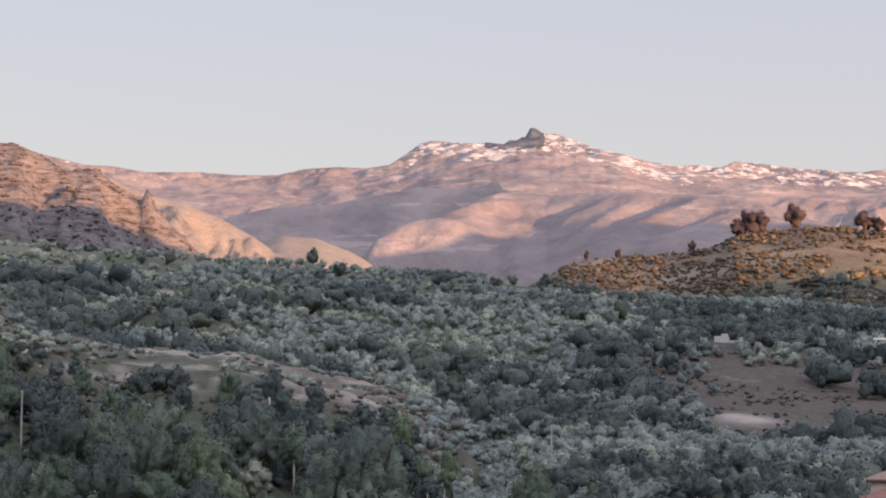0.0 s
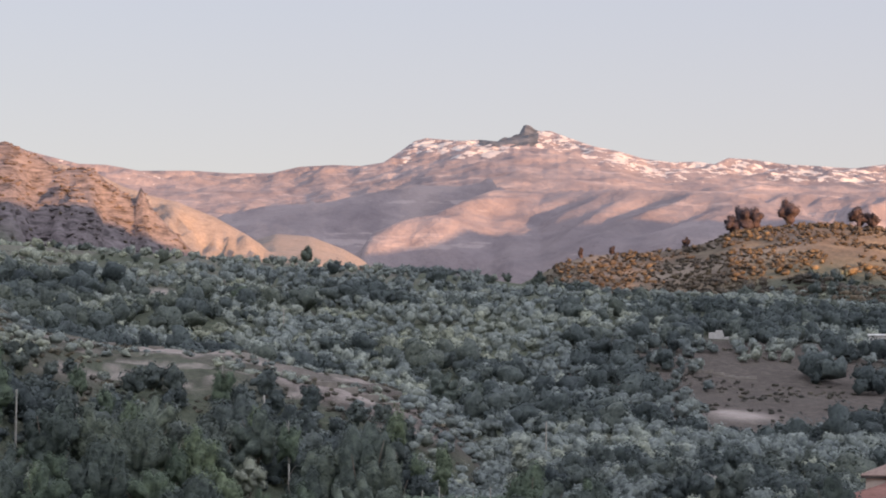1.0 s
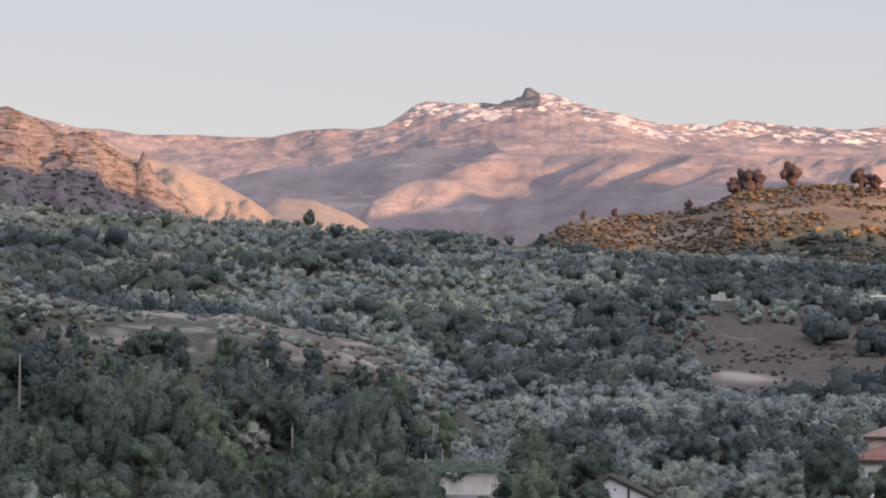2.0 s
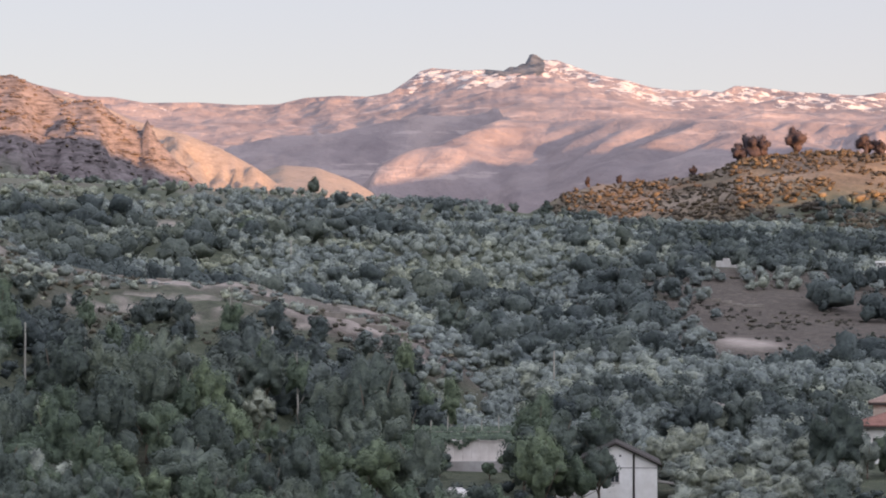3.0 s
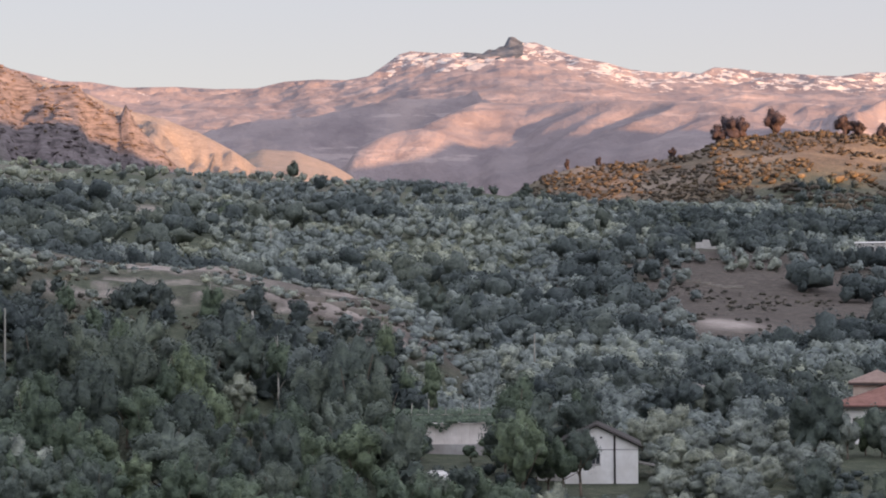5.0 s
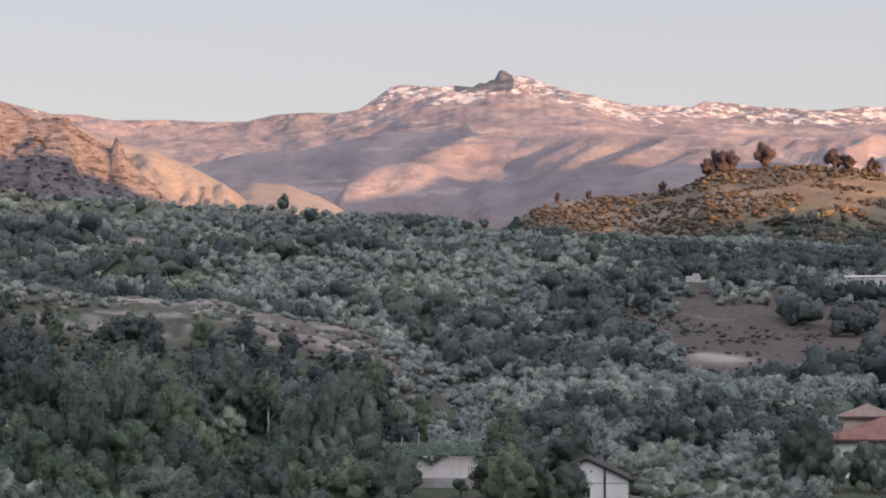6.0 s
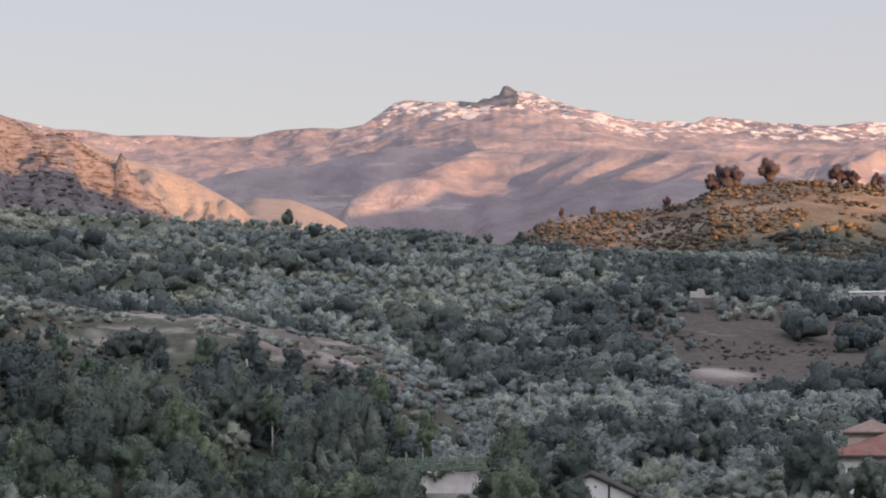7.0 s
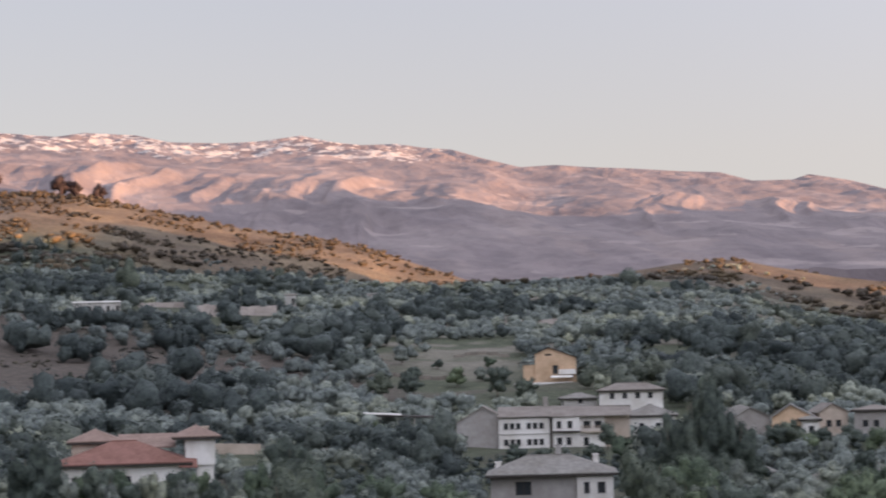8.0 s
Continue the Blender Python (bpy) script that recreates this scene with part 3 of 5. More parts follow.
def rows_of(gap, along, a0, a1, d0, d1, r):
    """Places in rows that follow the slope's levels."""
    x, y = [], []
    for k, d in enumerate(np.arange(d0, d1, gap)):
        n = int(d * radians(a1 - a0) / along)
        az = a0 + (a1 - a0) * (np.arange(n) + r.uniform(-0.3, 0.3, n)) / n
        dd = d + 9 * (fbm(az * 0.22 + 40, az * 0 + d / 90, 3, 12) - 0.5) * gap / 6 + r.uniform(-0.08, 0.08, n) * gap
        x.append(dd * np.sin(np.radians(az))); y.append(dd * np.cos(np.radians(az)))
    x, y = np.concatenate(x), np.concatenate(y)
    return x, y, *polar(x, y)


def scatter(step_m, a0, a1, d0, d1, r, jitter=0.42):
    """Jittered grid places in a wedge of ground."""
    far = d1
    gx, gy = np.meshgrid(np.arange(-far * 0.6, far * 0.8, step_m), np.arange(0, far, step_m))
    x, y = (g.ravel() + r.uniform(-jitter, jitter, g.size) * step_m for g in (gx, gy))
    az, d = polar(x, y)
    keep = (az > a0) & (az < a1) & (d > d0) & (d < d1)
    return x[keep], y[keep], az[keep], d[keep]


PADS = []      # bearing, distance, half width in degrees, half depth: ground kept clear for houses and fields


def clear_of(az, d):
    ok = np.ones(len(az), bool)
    for a0, d0, wa, wd in PADS:
        ok &= (np.abs(az - a0) > wa) | (np.abs(d - d0) > wd)
    return ok


PADS += [(4.4, 226, 1.5, 12), (0.7, 250, 1.9, 16), (12.2, 268, 2.4, 24), (22.7, 283, 2.0, 16), (22.8, 362, 2.5, 16), (22.6, 476, 1.0, 30), (24.2, 428, 1.5, 14), (28.5, 380, 2.6, 16),
         (6.83, 318, 0.35, 11), (27.6, 298, 0.7, 16), (29.2, 286, 0.8, 16), (30.6, 296, 0.6, 16), (7.5, 462, 0.75, 24), (22.2, 655, 0.8, 12),
         (7.07, 628, 0.4, 24), (9.85, 638, 0.35, 22), (11.33, 632, 0.65, 26), (12.95, 676, 0.6, 24), (14.05, 640, 0.3, 26), (15.2, 652, 0.55, 26), (16.16, 704, 0.25, 22), (18.22, 748, 0.25, 22), (19.0, 380, 1.3, 9),
         (14.6, 336, 0.8, 14)]


# open ground with only low growth
OPEN = [(22.6, 320, 2.3, 30), (22.6, 226, 2.0, 46), (28.6, 350, 2.4, 18), (0.8, 216, 1.35, 34), (4.6, 196, 1.15, 26), (-7.0, 338, 4.0, 22), (22.2, 470, 0.8, 14), (17.4, 296, 0.8, 26), (19.9, 465, 1.9, 34), (12.3, 226, 2.2, 38), (25.1, 372, 0.9, 26), (26.8, 850, 1.8, 38), (20.0, 525, 1.5, 26), (20.7, 552, 1.2, 44), (13.6, 506, 1.3, 9), (15.9, 476, 1.2, 9), (17.9, 482, 0.9, 9), (18.6, 542, 0.7, 10), (14.4, 545, 0.9, 7), (-10.8, 785, 1.3, 16), (-6.9, 668, 0.5, 14)]


def open_ground(az, d):
    ok = np.zeros(len(az), bool)
    for a0, d0, wa, wd in OPEN:
        ok |= (np.abs(az - a0) < wa) & (np.abs(d - d0) < wd)
    return ok


# dark woods: bearing, distance, half width in degrees, half depth
WOODS = [(3.4, 442, 3.2, 34), (6.6, 432, 1.8, 24), (8.8, 418, 2.2, 18), (4.6, 560, 1.4, 24), (0.4, 515, 1.3, 24), (4.7, 508, 1.2, 26), (29.5, 510, 3.4, 70), (9, 720, 4, 30), (-8.8, 658, 3.6, 18), (6.4, 436, 1.6, 12), (8.4, 414, 1.8, 10), (5.8, 704, 1.2, 22), (7.0, 774, 1.2, 26),
         (2.0, 516, 0.8, 16), (11.0, 545, 0.9, 22), (12.2, 486, 1.6, 20), (13.5, 578, 1.2, 24), (14.8, 628, 1.3, 22), (16.6, 575, 1.5, 30), (17.9, 600, 1.3, 40), (15.0, 462, 1.2, 16), (17.3, 536, 1.0, 14), (15.8, 800, 1.6, 40), (12.0, 745, 1.8, 26), (-2.7, 744, 0.8, 20), (-7.0, 728, 0.7, 14),
         (10.3, 606, 1.3, 20), (12.4, 612, 1.6, 22), (10.8, 690, 2.2, 14), (9.6, 560, 0.9, 14), (11.5, 905, 2.6, 30), (15.0, 895, 2.4, 30), (10.2, 955, 0.9, 20), (27.2, 560, 1.5, 34), (24.5, 585, 1.2, 20), (21.5, 720, 2.2, 24)]


def in_woods(az, d):
    f = np.zeros(len(az))
    for w in WOODS:
        f = np.maximum(f, blob(az, d, *w))
    return f


def build_groves():
    """The orchards and woods, too many to count."""
    def put(name, label, mat, x, y, wide, tall, per, leaf, r, **kw):
        base = np.stack([x, y, land(x, y) - 0.2 - 0.1 * tall], -1)
        # random tone; shade painted in as darker crowns round bearing 13, paler round -9
        tone = np.clip(r.normal(0.5, 0.14, len(x)) + 1.3 * (fbm(x / 30, y / 30, 3, 88) - 0.5) - 0.38 * blob(*polar(x, y), 13.0, 560, 4.5, 130) + 0.25 * blob(*polar(x, y), -9.0, 790, 4.0, 90), 0, 1)
        tagged(new(name, crown_mesh(name, mat, base, wide, tall, per, leaf, r, tone=tone, **kw)), label, "trees", kind="stuff")

    # olives on the slope
    for name, d0, d1, st, per, leaf in (("olive_grove", 350, 520, 4.4, 150, 0.44), ("upper_olive_grove", 520, 860, 4.6, 64, 0.62)):
        parts = [scatter(st, 4.5, 36, d0, d1, rng), rows_of(8.2 if d0 < 500 else 10.0, 3.1, -16, 4.5, d0, min(d1, 705), rng)]
        if d1 > 700:
            parts.append(rows_of(17.0, 3.1, -16, 4.5, 705, 868, rng))
        x, y, az, d = (np.concatenate(q) for q in zip(*parts))
        n, m = fbm(x / 45, y / 45, 3, 5), fbm(x / 12, y / 12, 2, 8)
        bare = 1.1 * blob(az, d, 8.8, 532, 3.4, 92) + 0.8 * blob(az, d, 13, 520, 3.5, 60) + (az < 1.5) * (d < 405) * 1.0 + 0.55 * (az > 13) * (d < 620) * step(0.45, 0.6, n)
        keep = clear_of(az, d) & ~open_ground(az, d) & (rng.random(len(x)) > bare * 1.05) & (rng.random(len(x)) > 0.08) & (n < 0.66) & (in_woods(az, d) < 0.62) & ~((az > 9) & (d > 500) & (m < 0.40))
        x, y = x[keep], y[keep]
        w = rng.uniform(3.0, 6.2, len(x)) * np.where(d[keep] > 760, 0.8, 1.0)
        put(name, "grey-green olive trees crowded over the shaded slope", OLIVE_FAR, x, y, w, w * rng.uniform(0.75, 1.0, len(x)), per, np.full(len(x), leaf), rng, lift=0.03, level=3 if d0 < 500 else 2, ragged=1.7)
    # the wood beyond the nearest trees
    x, y, az, d = scatter(5.2, -15, 34, 262, 350, rng)
    n = fbm(x / 40, y / 40, 3, 35)
    left = 1 - step(-0.9, 1.0, az)
    u = rng.random(len(x))
    keep = clear_of(az, d) & ~open_ground(az, d) & ~((az < 1.2) & (d > 302))
    for name, label, mat, sel, w0, w1, h0, h1 in (
            ("valley_wood", "mixed green trees massed on the near slope", OAK_FAR, keep & (left > u * 1.1) , 4.5, 7.5, 0.9, 1.35),
            ("valley_olives", "grey-green olive trees crowded in the near valley", OLIVE_FAR, keep & (left <= u * 1.1) & ((n < 0.55) | (u > 0.6)), 3.6, 5.6, 0.75, 1.0),
            ("valley_thicket", "dark leafy thicket between the olive trees", OAK_FAR, keep & (left <= u * 1.1) & (n >= 0.55) & (u <= 0.6), 4.5, 7.0, 0.8, 1.2)):
        w = rng.uniform(w0, w1, len(x))
        w = w * np.where((az < 1.2) & (d > 284), 0.62, 1.0) * np.where((az < -7.5) & (d > 270), 0.7, 1.0)
        put(name, label, mat, x[sel], y[sel], w[sel], w[sel] * rng.uniform(h0, h1, len(x))[sel], 420, np.full(sel.sum(), 0.36), rng, lift=0.03, clumps=16, level=3, ragged=1.8)
    # dark woods in the gullies
    x, y, az, d = scatter(6.0, -16, 36, 335, 1030, rng)
    n = fbm(x / 45, y / 45, 3, 5)
    keep = clear_of(az, d) & ~open_ground(az, d) & ~((d > 860) & (rng.random(len(x)) < 0.35)) & ~((d > 690) & (az < 3) & (rng.random(len(x)) < 0.82)) & (((n > 0.63) & (d < 860)) | (in_woods(az, d) + 0.5 * (n - 0.5) > 0.45)) & ~((az < 1.5) & (d < 405)) & ((blob(az, d, 8.8, 532, 3.2, 88) < 0.4) | (in_woods(az, d) > 0.7))
    x, y = x[keep], y[keep]
    w = (4.2 + 6.5 * rng.random(len(x)) ** 2) * np.where(d[keep] > 860, 0.72, np.where(d[keep] > 690, 0.8, 1.0)) * (1 - 0.5 * blob(az[keep], d[keep], 7.5, 425, 1.3, 34))
    put("dark_wood", "dark evergreen oaks massed in the shaded gullies", OAK_FAR, x, y, w, w * rng.uniform(0.75, 1.1, len(x)), 100, np.full(len(x), 0.62), rng, lift=0.02, level=2, clumps=11, ragged=1.7)
    # scrub on the sunny hills and on the rocky one
    x, y, az, d = scatter(3.8, -14, 36, 880, 1200, rng)
    n = fbm(x / 13, y / 13, 3, 15)
    keep = ~open_ground(az, d) & ((az > 2.5) & (n > np.where(az > 24, np.where(az > 27, 0.60, 0.44), np.where(az > 9.5, 0.50, 0.37))) & (d < 1190)) | ((az < -5) & (n > 0.50) & (d < 1040) & (rng.random(len(x)) < 0.22))
    x, y = x[keep], y[keep]
    w = (1.6 + 5.6 * rng.random(len(x)) ** 1.6) * np.where(az[keep] < 0, 0.6, np.where(d[keep] > 1000, 0.8, 1.2))
    put("hill_scrub", "dry reddish scrub dotted over the sunlit hills", SCRUB_FAR, x, y, w, w * rng.uniform(0.32, 0.7, len(x)), 16, np.full(len(x), 0.7), rng, lift=0.0, level=1, clumps=5)
    # a hedge along the top of the pine hill, and along the rocky crest
    az = np.concatenate([rng.uniform(7.0, 12.6, 150), rng.uniform(-13, -6.3, 14)])
    d = np.concatenate([rng.uniform(1132, 1160, 150), rng.uniform(1040, 1058, 14)])
    x, y = d * np.sin(np.radians(az)), d * np.cos(np.radians(az))
    w = rng.uniform(2.5, 5.5, len(x)) * np.where(az < 0, 0.5, 1.0)
    put("hilltop_hedge", "brown scrubby hedge along the hill crests", SCRUB_FAR, x, y, w, w * rng.uniform(0.5, 0.85, len(x)), 40, np.full(len(x), 0.5), rng, lift=0.0, level=1)
    # low green scrub on the foot of the sunny hills
    x, y, az, d = scatter(4.6, 8.0, 34, 862, 1020, rng)
    n = fbm(x / 22, y / 22, 3, 19)
    keep = ~open_ground(az, d) & ((d < 950) | (az > 14)) & (n > np.where(d < 930, 0.40, 0.52)) & (rng.random(len(x)) < np.where(az < 23, 0.8, np.where((az > 24.6) & (d < 930), 0.28, 0.6))) & ((az < 29.0) | (d < 900))
    x, y = x[keep], y[keep]
    w = rng.uniform(2.0, 5.0, len(x))
    put("foot_scrub", "grey-green scrub along the foot of the hills", OLIVE_FAR, x, y, w, w * rng.uniform(0.5, 0.8, len(x)), 24, np.full(len(x), 0.45), rng, lift=0.0, level=1, clumps=5)
    # dry grass on the banks of the knoll
    x, y, az, d = scatter(1.9, -13, 1.0, 288, 356, rng)
    n = fbm(x / 7, y / 7, 3, 95)
    keep = (n > 0.55) & clear_of(az, d)
    x, y = x[keep], y[keep]
    w = rng.uniform(0.6, 1.7, len(x))
    put("bank_grass", "tall dry grass on the banks of the knoll", TUFT, x, y, w, w * rng.uniform(0.4, 0.75, len(x)), 24, np.full(len(x), 0.3), rng, lift=0.0, level=1, clumps=4)
    # tufts on the bare hillside
    x, y, az, d = scatter(3.0, 3.5, 23, 420, 660, rng)
    n = fbm(x / 10, y / 10, 3, 65)
    keep = (((blob(az, d, 9.5, 525, 5.5, 85) > 0.3) & (n > 0.62))) & clear_of(az, d)
    x, y = x[keep], y[keep]
    w = rng.uniform(0.8, 2.4, len(x))
    put("dry_tufts", "dry brown grass tufts on the bare hillside", TUFT, x, y, w, w * rng.uniform(0.35, 0.6, len(x)), 16, np.full(len(x), 0.4), rng, lift=0.0, level=1, clumps=4)
    # low growth between the near trees
    x, y, az, d = scatter(2.4, -15, 34, 120, 400, rng)
    n = fbm(x / 16, y / 16, 3, 25)
    keep = clear_of(az, d) & ((n > 0.40) | open_ground(az, d)) & ~((d > 286) & (az < 1.5)) & ((rng.random(len(x)) < 0.75) | open_ground(az, d))
    x, y, low = x[keep], y[keep], open_ground(az[keep], d[keep])
    w = rng.uniform(1.2, 3.2, len(x)) * np.where(low, 0.8, 1.0)
    put("undergrowth", "tangled green bushes and brambles between the trees", OAK_FAR, x, y, w, w * rng.uniform(0.5, 0.9, len(x)), 30, np.where(low, 0.28, 0.32), rng, lift=0.0, level=1, clumps=5)
    # bushes on the knoll, with rows of vines on its flat top
    x, y, az, d = scatter(2.3, -15, 1.6, 284, 352, rng)
    n = fbm(x / 9, y / 9, 3, 29)
    top = (d > 322) & (az > -10) & (az < -4)
    keep = (~top & (n > np.where(az > -0.8, 0.25, 0.53)) & (blob(az, d, -1.7, 314, 1.6, 9) < 0.5)) | (top & (np.abs((d - 322) % 9.0 - 4.5) < 1.2))
    x, y, top = x[keep], y[keep], top[keep]
    w = np.where(top, 1.5, rng.uniform(1.0, 3.4, len(x)) * np.where(az[keep] > -0.8, 1.3, 1.0))
    put("knoll_bushes", "grey-green bushes and vine rows on the knoll", OLIVE_FAR, x, y, w, w * rng.uniform(0.45, 0.8, len(x)), 36, np.full(len(x), 0.28), rng, lift=0.0, level=1, clumps=5)


build_groves()


def tube(bm, a, b, ra, rb, sides=6):
    a, b = Vector(a), Vector(b)
    q = (b - a).to_track_quat("Z", "Y")
    rings = []
    for p, rr in ((a, ra), (b, rb)):
        rings.append([bm.verts.new(p + q @ Vector((rr * math.cos(2 * math.pi * k / sides), rr * math.sin(2 * math.pi * k / sides), 0))) for k in range(sides)])
    for k in range(sides):
        bm.faces.new((rings[0][k], rings[0][(k + 1) % sides], rings[1][(k + 1) % sides], rings[1][k]))
    bm.faces.new(list(reversed(rings[0]))); bm.faces.new(rings[1])


def link_mesh(name, me, parent, label=""):
    ob = new(name, me)
    ob.parent = parent
    return tagged(ob, label)


def bm_mesh(name, bm, mat, smooth=False):
    me = bpy.data.meshes.new(name)
    bm.to_mesh(me)
    bm.free()
    me.materials.append(mat)
    if smooth:
        me.polygons.foreach_set("use_smooth", np.ones(len(me.polygons), bool))
    return me


def part(name, bm, mat, parent, label=""):
    return link_mesh(name, bm_mesh(name, bm, mat), parent, label)


def build_tree(kind, wide, tall, leaf_mat, per, leaf, seed, clumps=9, lift=0.2, label="", group=""):
    r = np.random.default_rng(seed)
    root = tagged(new(kind), label, "tree", group)
    bm = bmesh.new()
    hgt, rad = tall * (lift + 0.25), max(0.10, tall * 0.022)
    bend = Vector((r.uniform(-0.05, 0.05) * tall, r.uniform(-0.05, 0.05) * tall, hgt))
    tube(bm, (0, 0, -0.8), bend * 0.5, rad * 1.25, rad * 0.85)
    tube(bm, bend * 0.5, bend, rad * 0.85, rad * 0.5)
    for k in range(6):
        a, s = 2 * math.pi * (k + r.uniform(0, 0.7)) / 6, r.uniform(0.45, 1.0)
        tip = Vector((math.cos(a) * wide * 0.3, math.sin(a) * wide * 0.3, tall * r.uniform(lift + 0.3, 0.85)))
        tube(bm, bend * s, tip, rad * 0.45, rad * 0.12, 5)
    link_mesh("trunk", bm_mesh("trunk", bm, BARK, True), root)
    me = crown_mesh("crown", leaf_mat, np.zeros((1, 3)), np.array([wide]), np.array([tall]), per, np.array([leaf]), r, clumps=clumps, lift=lift, level=3 if per < 1500 else 4)
    link_mesh("crown", me, root)
    return root


def build_boulders():
    """Broken rock strewn over the rocky hill."""
    r = np.random.default_rng(17)
    az, d = r.uniform(-13, -6.0, 900), 1052 - 120 * r.random(900) ** 1.3
    x, y = d * np.sin(np.radians(az)), d * np.cos(np.radians(az))
    z = land(x, y)
    bm0 = bmesh.new()
    bmesh.ops.create_icosphere(bm0, subdivisions=1, radius=1.0)
    v0 = np.array([v.co[:] for v in bm0.verts])
    f0 = np.array([[v.index for v in f.verts] for f in bm0.faces])
    bm0.free()
    size = r.uniform(0.4, 1.9, (900, 1, 1)) * r.uniform(0.6, 1.2, (900, 1, 3)) * np.array((1.3, 1.0, 0.55))
    v = v0[None] * (1 + r.uniform(-0.28, 0.28, (900, len(v0), 1))) * size + np.stack([x, y, z], -1)[:, None, :]
    me = tri_mesh("rock_scatter", v[:, f0].reshape(-1, 3), GROUND)
    for key, val in (("soil", 0.5), ("dry", 0.0), ("pale", 0.0), ("rock", 1.0)):
        a = me.attributes.new(key, "FLOAT", "POINT")
        a.data.foreach_set("value", np.full(len(me.vertices), val, np.float32))
    tagged(new("rock_scatter", me), "reddish broken boulders strewn over the rocky hill", "rocks", kind="stuff")


build_boulders()

NEAR_KINDS = {
    "olive_tree": (OLIVE, 5.2, 4.6, 1900, 0.17, 22, 0.10, "grey-green olive tree with a rounded crown on the slope"),
    "broadleaf_tree": (BROADLEAF, 6.2, 8.0, 2600, 0.20, 30, 0.08, "leafy green broadleaf tree in the shaded valley"),
    "dark_tree": (DARKLEAF, 6.5, 9.5, 2800, 0.21, 32, 0.05, "tall dark green tree in the shaded valley"),
}


def plant_near():
    protos = {}
    for kind, (mat, w, h, per, leaf, cl, lift, label) in NEAR_KINDS.items():
        protos[kind] = [build_tree(kind, w * s, h * q, mat, per, leaf, 11 * k + len(kind), cl, lift, label, "trees of the near valley") for k, (s, q) in enumerate(((1, 1), (1.1, 0.85), (0.85, 1.1)))]
    x, y, az, d = scatter(6.0, -14, 33, 165, 262, rng)
    n = fbm(x / 40, y / 40, 3, 35)
    left = 1 - step(-0.9, 1.0, az)
    keep = clear_of(az, d) & ~open_ground(az, d) & (rng.random(len(x)) < 0.92)
    used = set()
    spots = list(zip(x[keep], y[keep], az[keep], n[keep], left[keep]))
    for px, py, a, nn, lf in spots:
        u = random.random()
        kind = ("dark_tree" if u < 0.45 else "broadleaf_tree" if u < 0.85 else "olive_tree") if lf > 0.5 else ("dark_tree" if nn > 0.57 and u < 0.7 else "broadleaf_tree" if u < 0.25 else "olive_tree")
        if 4.0 < a < 9.5:
            kind = "olive_tree"
        k = random.randrange(3)
        m = pose(px, py, float(land(px, py)), 0, 0, random.uniform(0, 360))
        ob = protos[kind][k]
        if (kind, k) not in used:
            used.add((kind, k))
            ob.matrix_basis = m
        else:
            ob = copy_thing(ob, m)
        s = random.uniform(0.85, 1.3) * (0.72 if math.hypot(px, py) < 205 else 1.0) * (0.62 if -4.5 < a < 1.0 and math.hypot(px, py) > 236 else 1.0)
        ob.scale = (s, s, s * random.uniform(0.85, 1.1))


plant_near()


def build_stone_pine(bearing, dist, wide, tall, seed):
    root = build_tree("stone_pine", wide, tall, PINE, 1400, 0.42, seed, 16, -0.2, "old pine with a broad rounded crown on the hilltop", "pines on the hill")
    root.location = spot(bearing, dist)


for k, (b, w, h) in enumerate(((7.38, 11, 9.5), (7.72, 14, 16), (8.0, 10, 12), (8.78, 13.5, 15), (10.5, 13, 12.5), (10.85, 9, 10), (11.46, 9, 9), (3.62, 3.5, 5.5), (4.4, 4, 4.5), (6.25, 5, 5))):
    build_stone_pine(b, 1150, w, h, 100 + k)
for b, d, w, h, s in ((-3.28, 800, 5.5, 8.5, 210), (12.1, 725, 9.0, 16.0, 211), (2.6, 800, 6, 5.5, 212)):
    t = build_tree("dark_tree", w, h, DARKLEAF, 900, 0.38, s, 12, 0.0, "single dark evergreen standing above the orchard", "")
    t.location = spot(b, d)
for b, d, w, h, s in ((15.9, 262, 7.0, 10.5, 220), (16.4, 258, 6.0, 9.0, 221), (25.2, 288, 5.2, 8.5, 222), (25.62, 284, 5.4, 12.0, 243), (25.98, 281, 5.2, 14.5, 223), (26.35, 280, 5.6, 17.6, 244), (26.78, 278, 5.6, 16.0, 224), (27.2, 279, 5.4, 12.5, 245), (26.2, 272, 5.5, 8.5, 246), (26.9, 270, 5.5, 7.5, 247), (25.5, 272, 5.0, 6.5, 248), (27.6, 300, 4.5, 5.5, 232), (30.3, 290, 5.5, 7.0, 233), (21.7, 335, 4.5, 3.4, 234), (22.4, 332, 4.0, 3.0, 235), (23.6, 338, 4.0, 3.0, 236), (28.2, 350, 4.5, 4.0, 237), (29.3, 352, 4.5, 3.6, 238), (21.3, 462, 7.5, 7.0, 239), (22.0, 448, 6.5, 5.5, 240), (19.1, 470, 6.5, 6.0, 241), (18.3, 462, 7.0, 6.5, 242), (2.75, 236, 6.5, 9.0, 225), (2.0, 232, 5.0, 7.0, 226),
                      (-2.6, 240, 8.0, 13.0, 227), (-1.8, 238, 8.5, 14.5, 228), (-1.2, 236, 7.0, 12.0, 229), (0.2, 448, 7.0, 9.0, 230), (0.9, 452, 6.0, 8.0, 231)):
    t = build_tree("dark_tree", w, h, DARKLEAF, 2200, 0.22, s, 30, 0.03, "tall dark evergreen crowding the near valley", "trees of the near valley")
    t.location = spot(b, d)
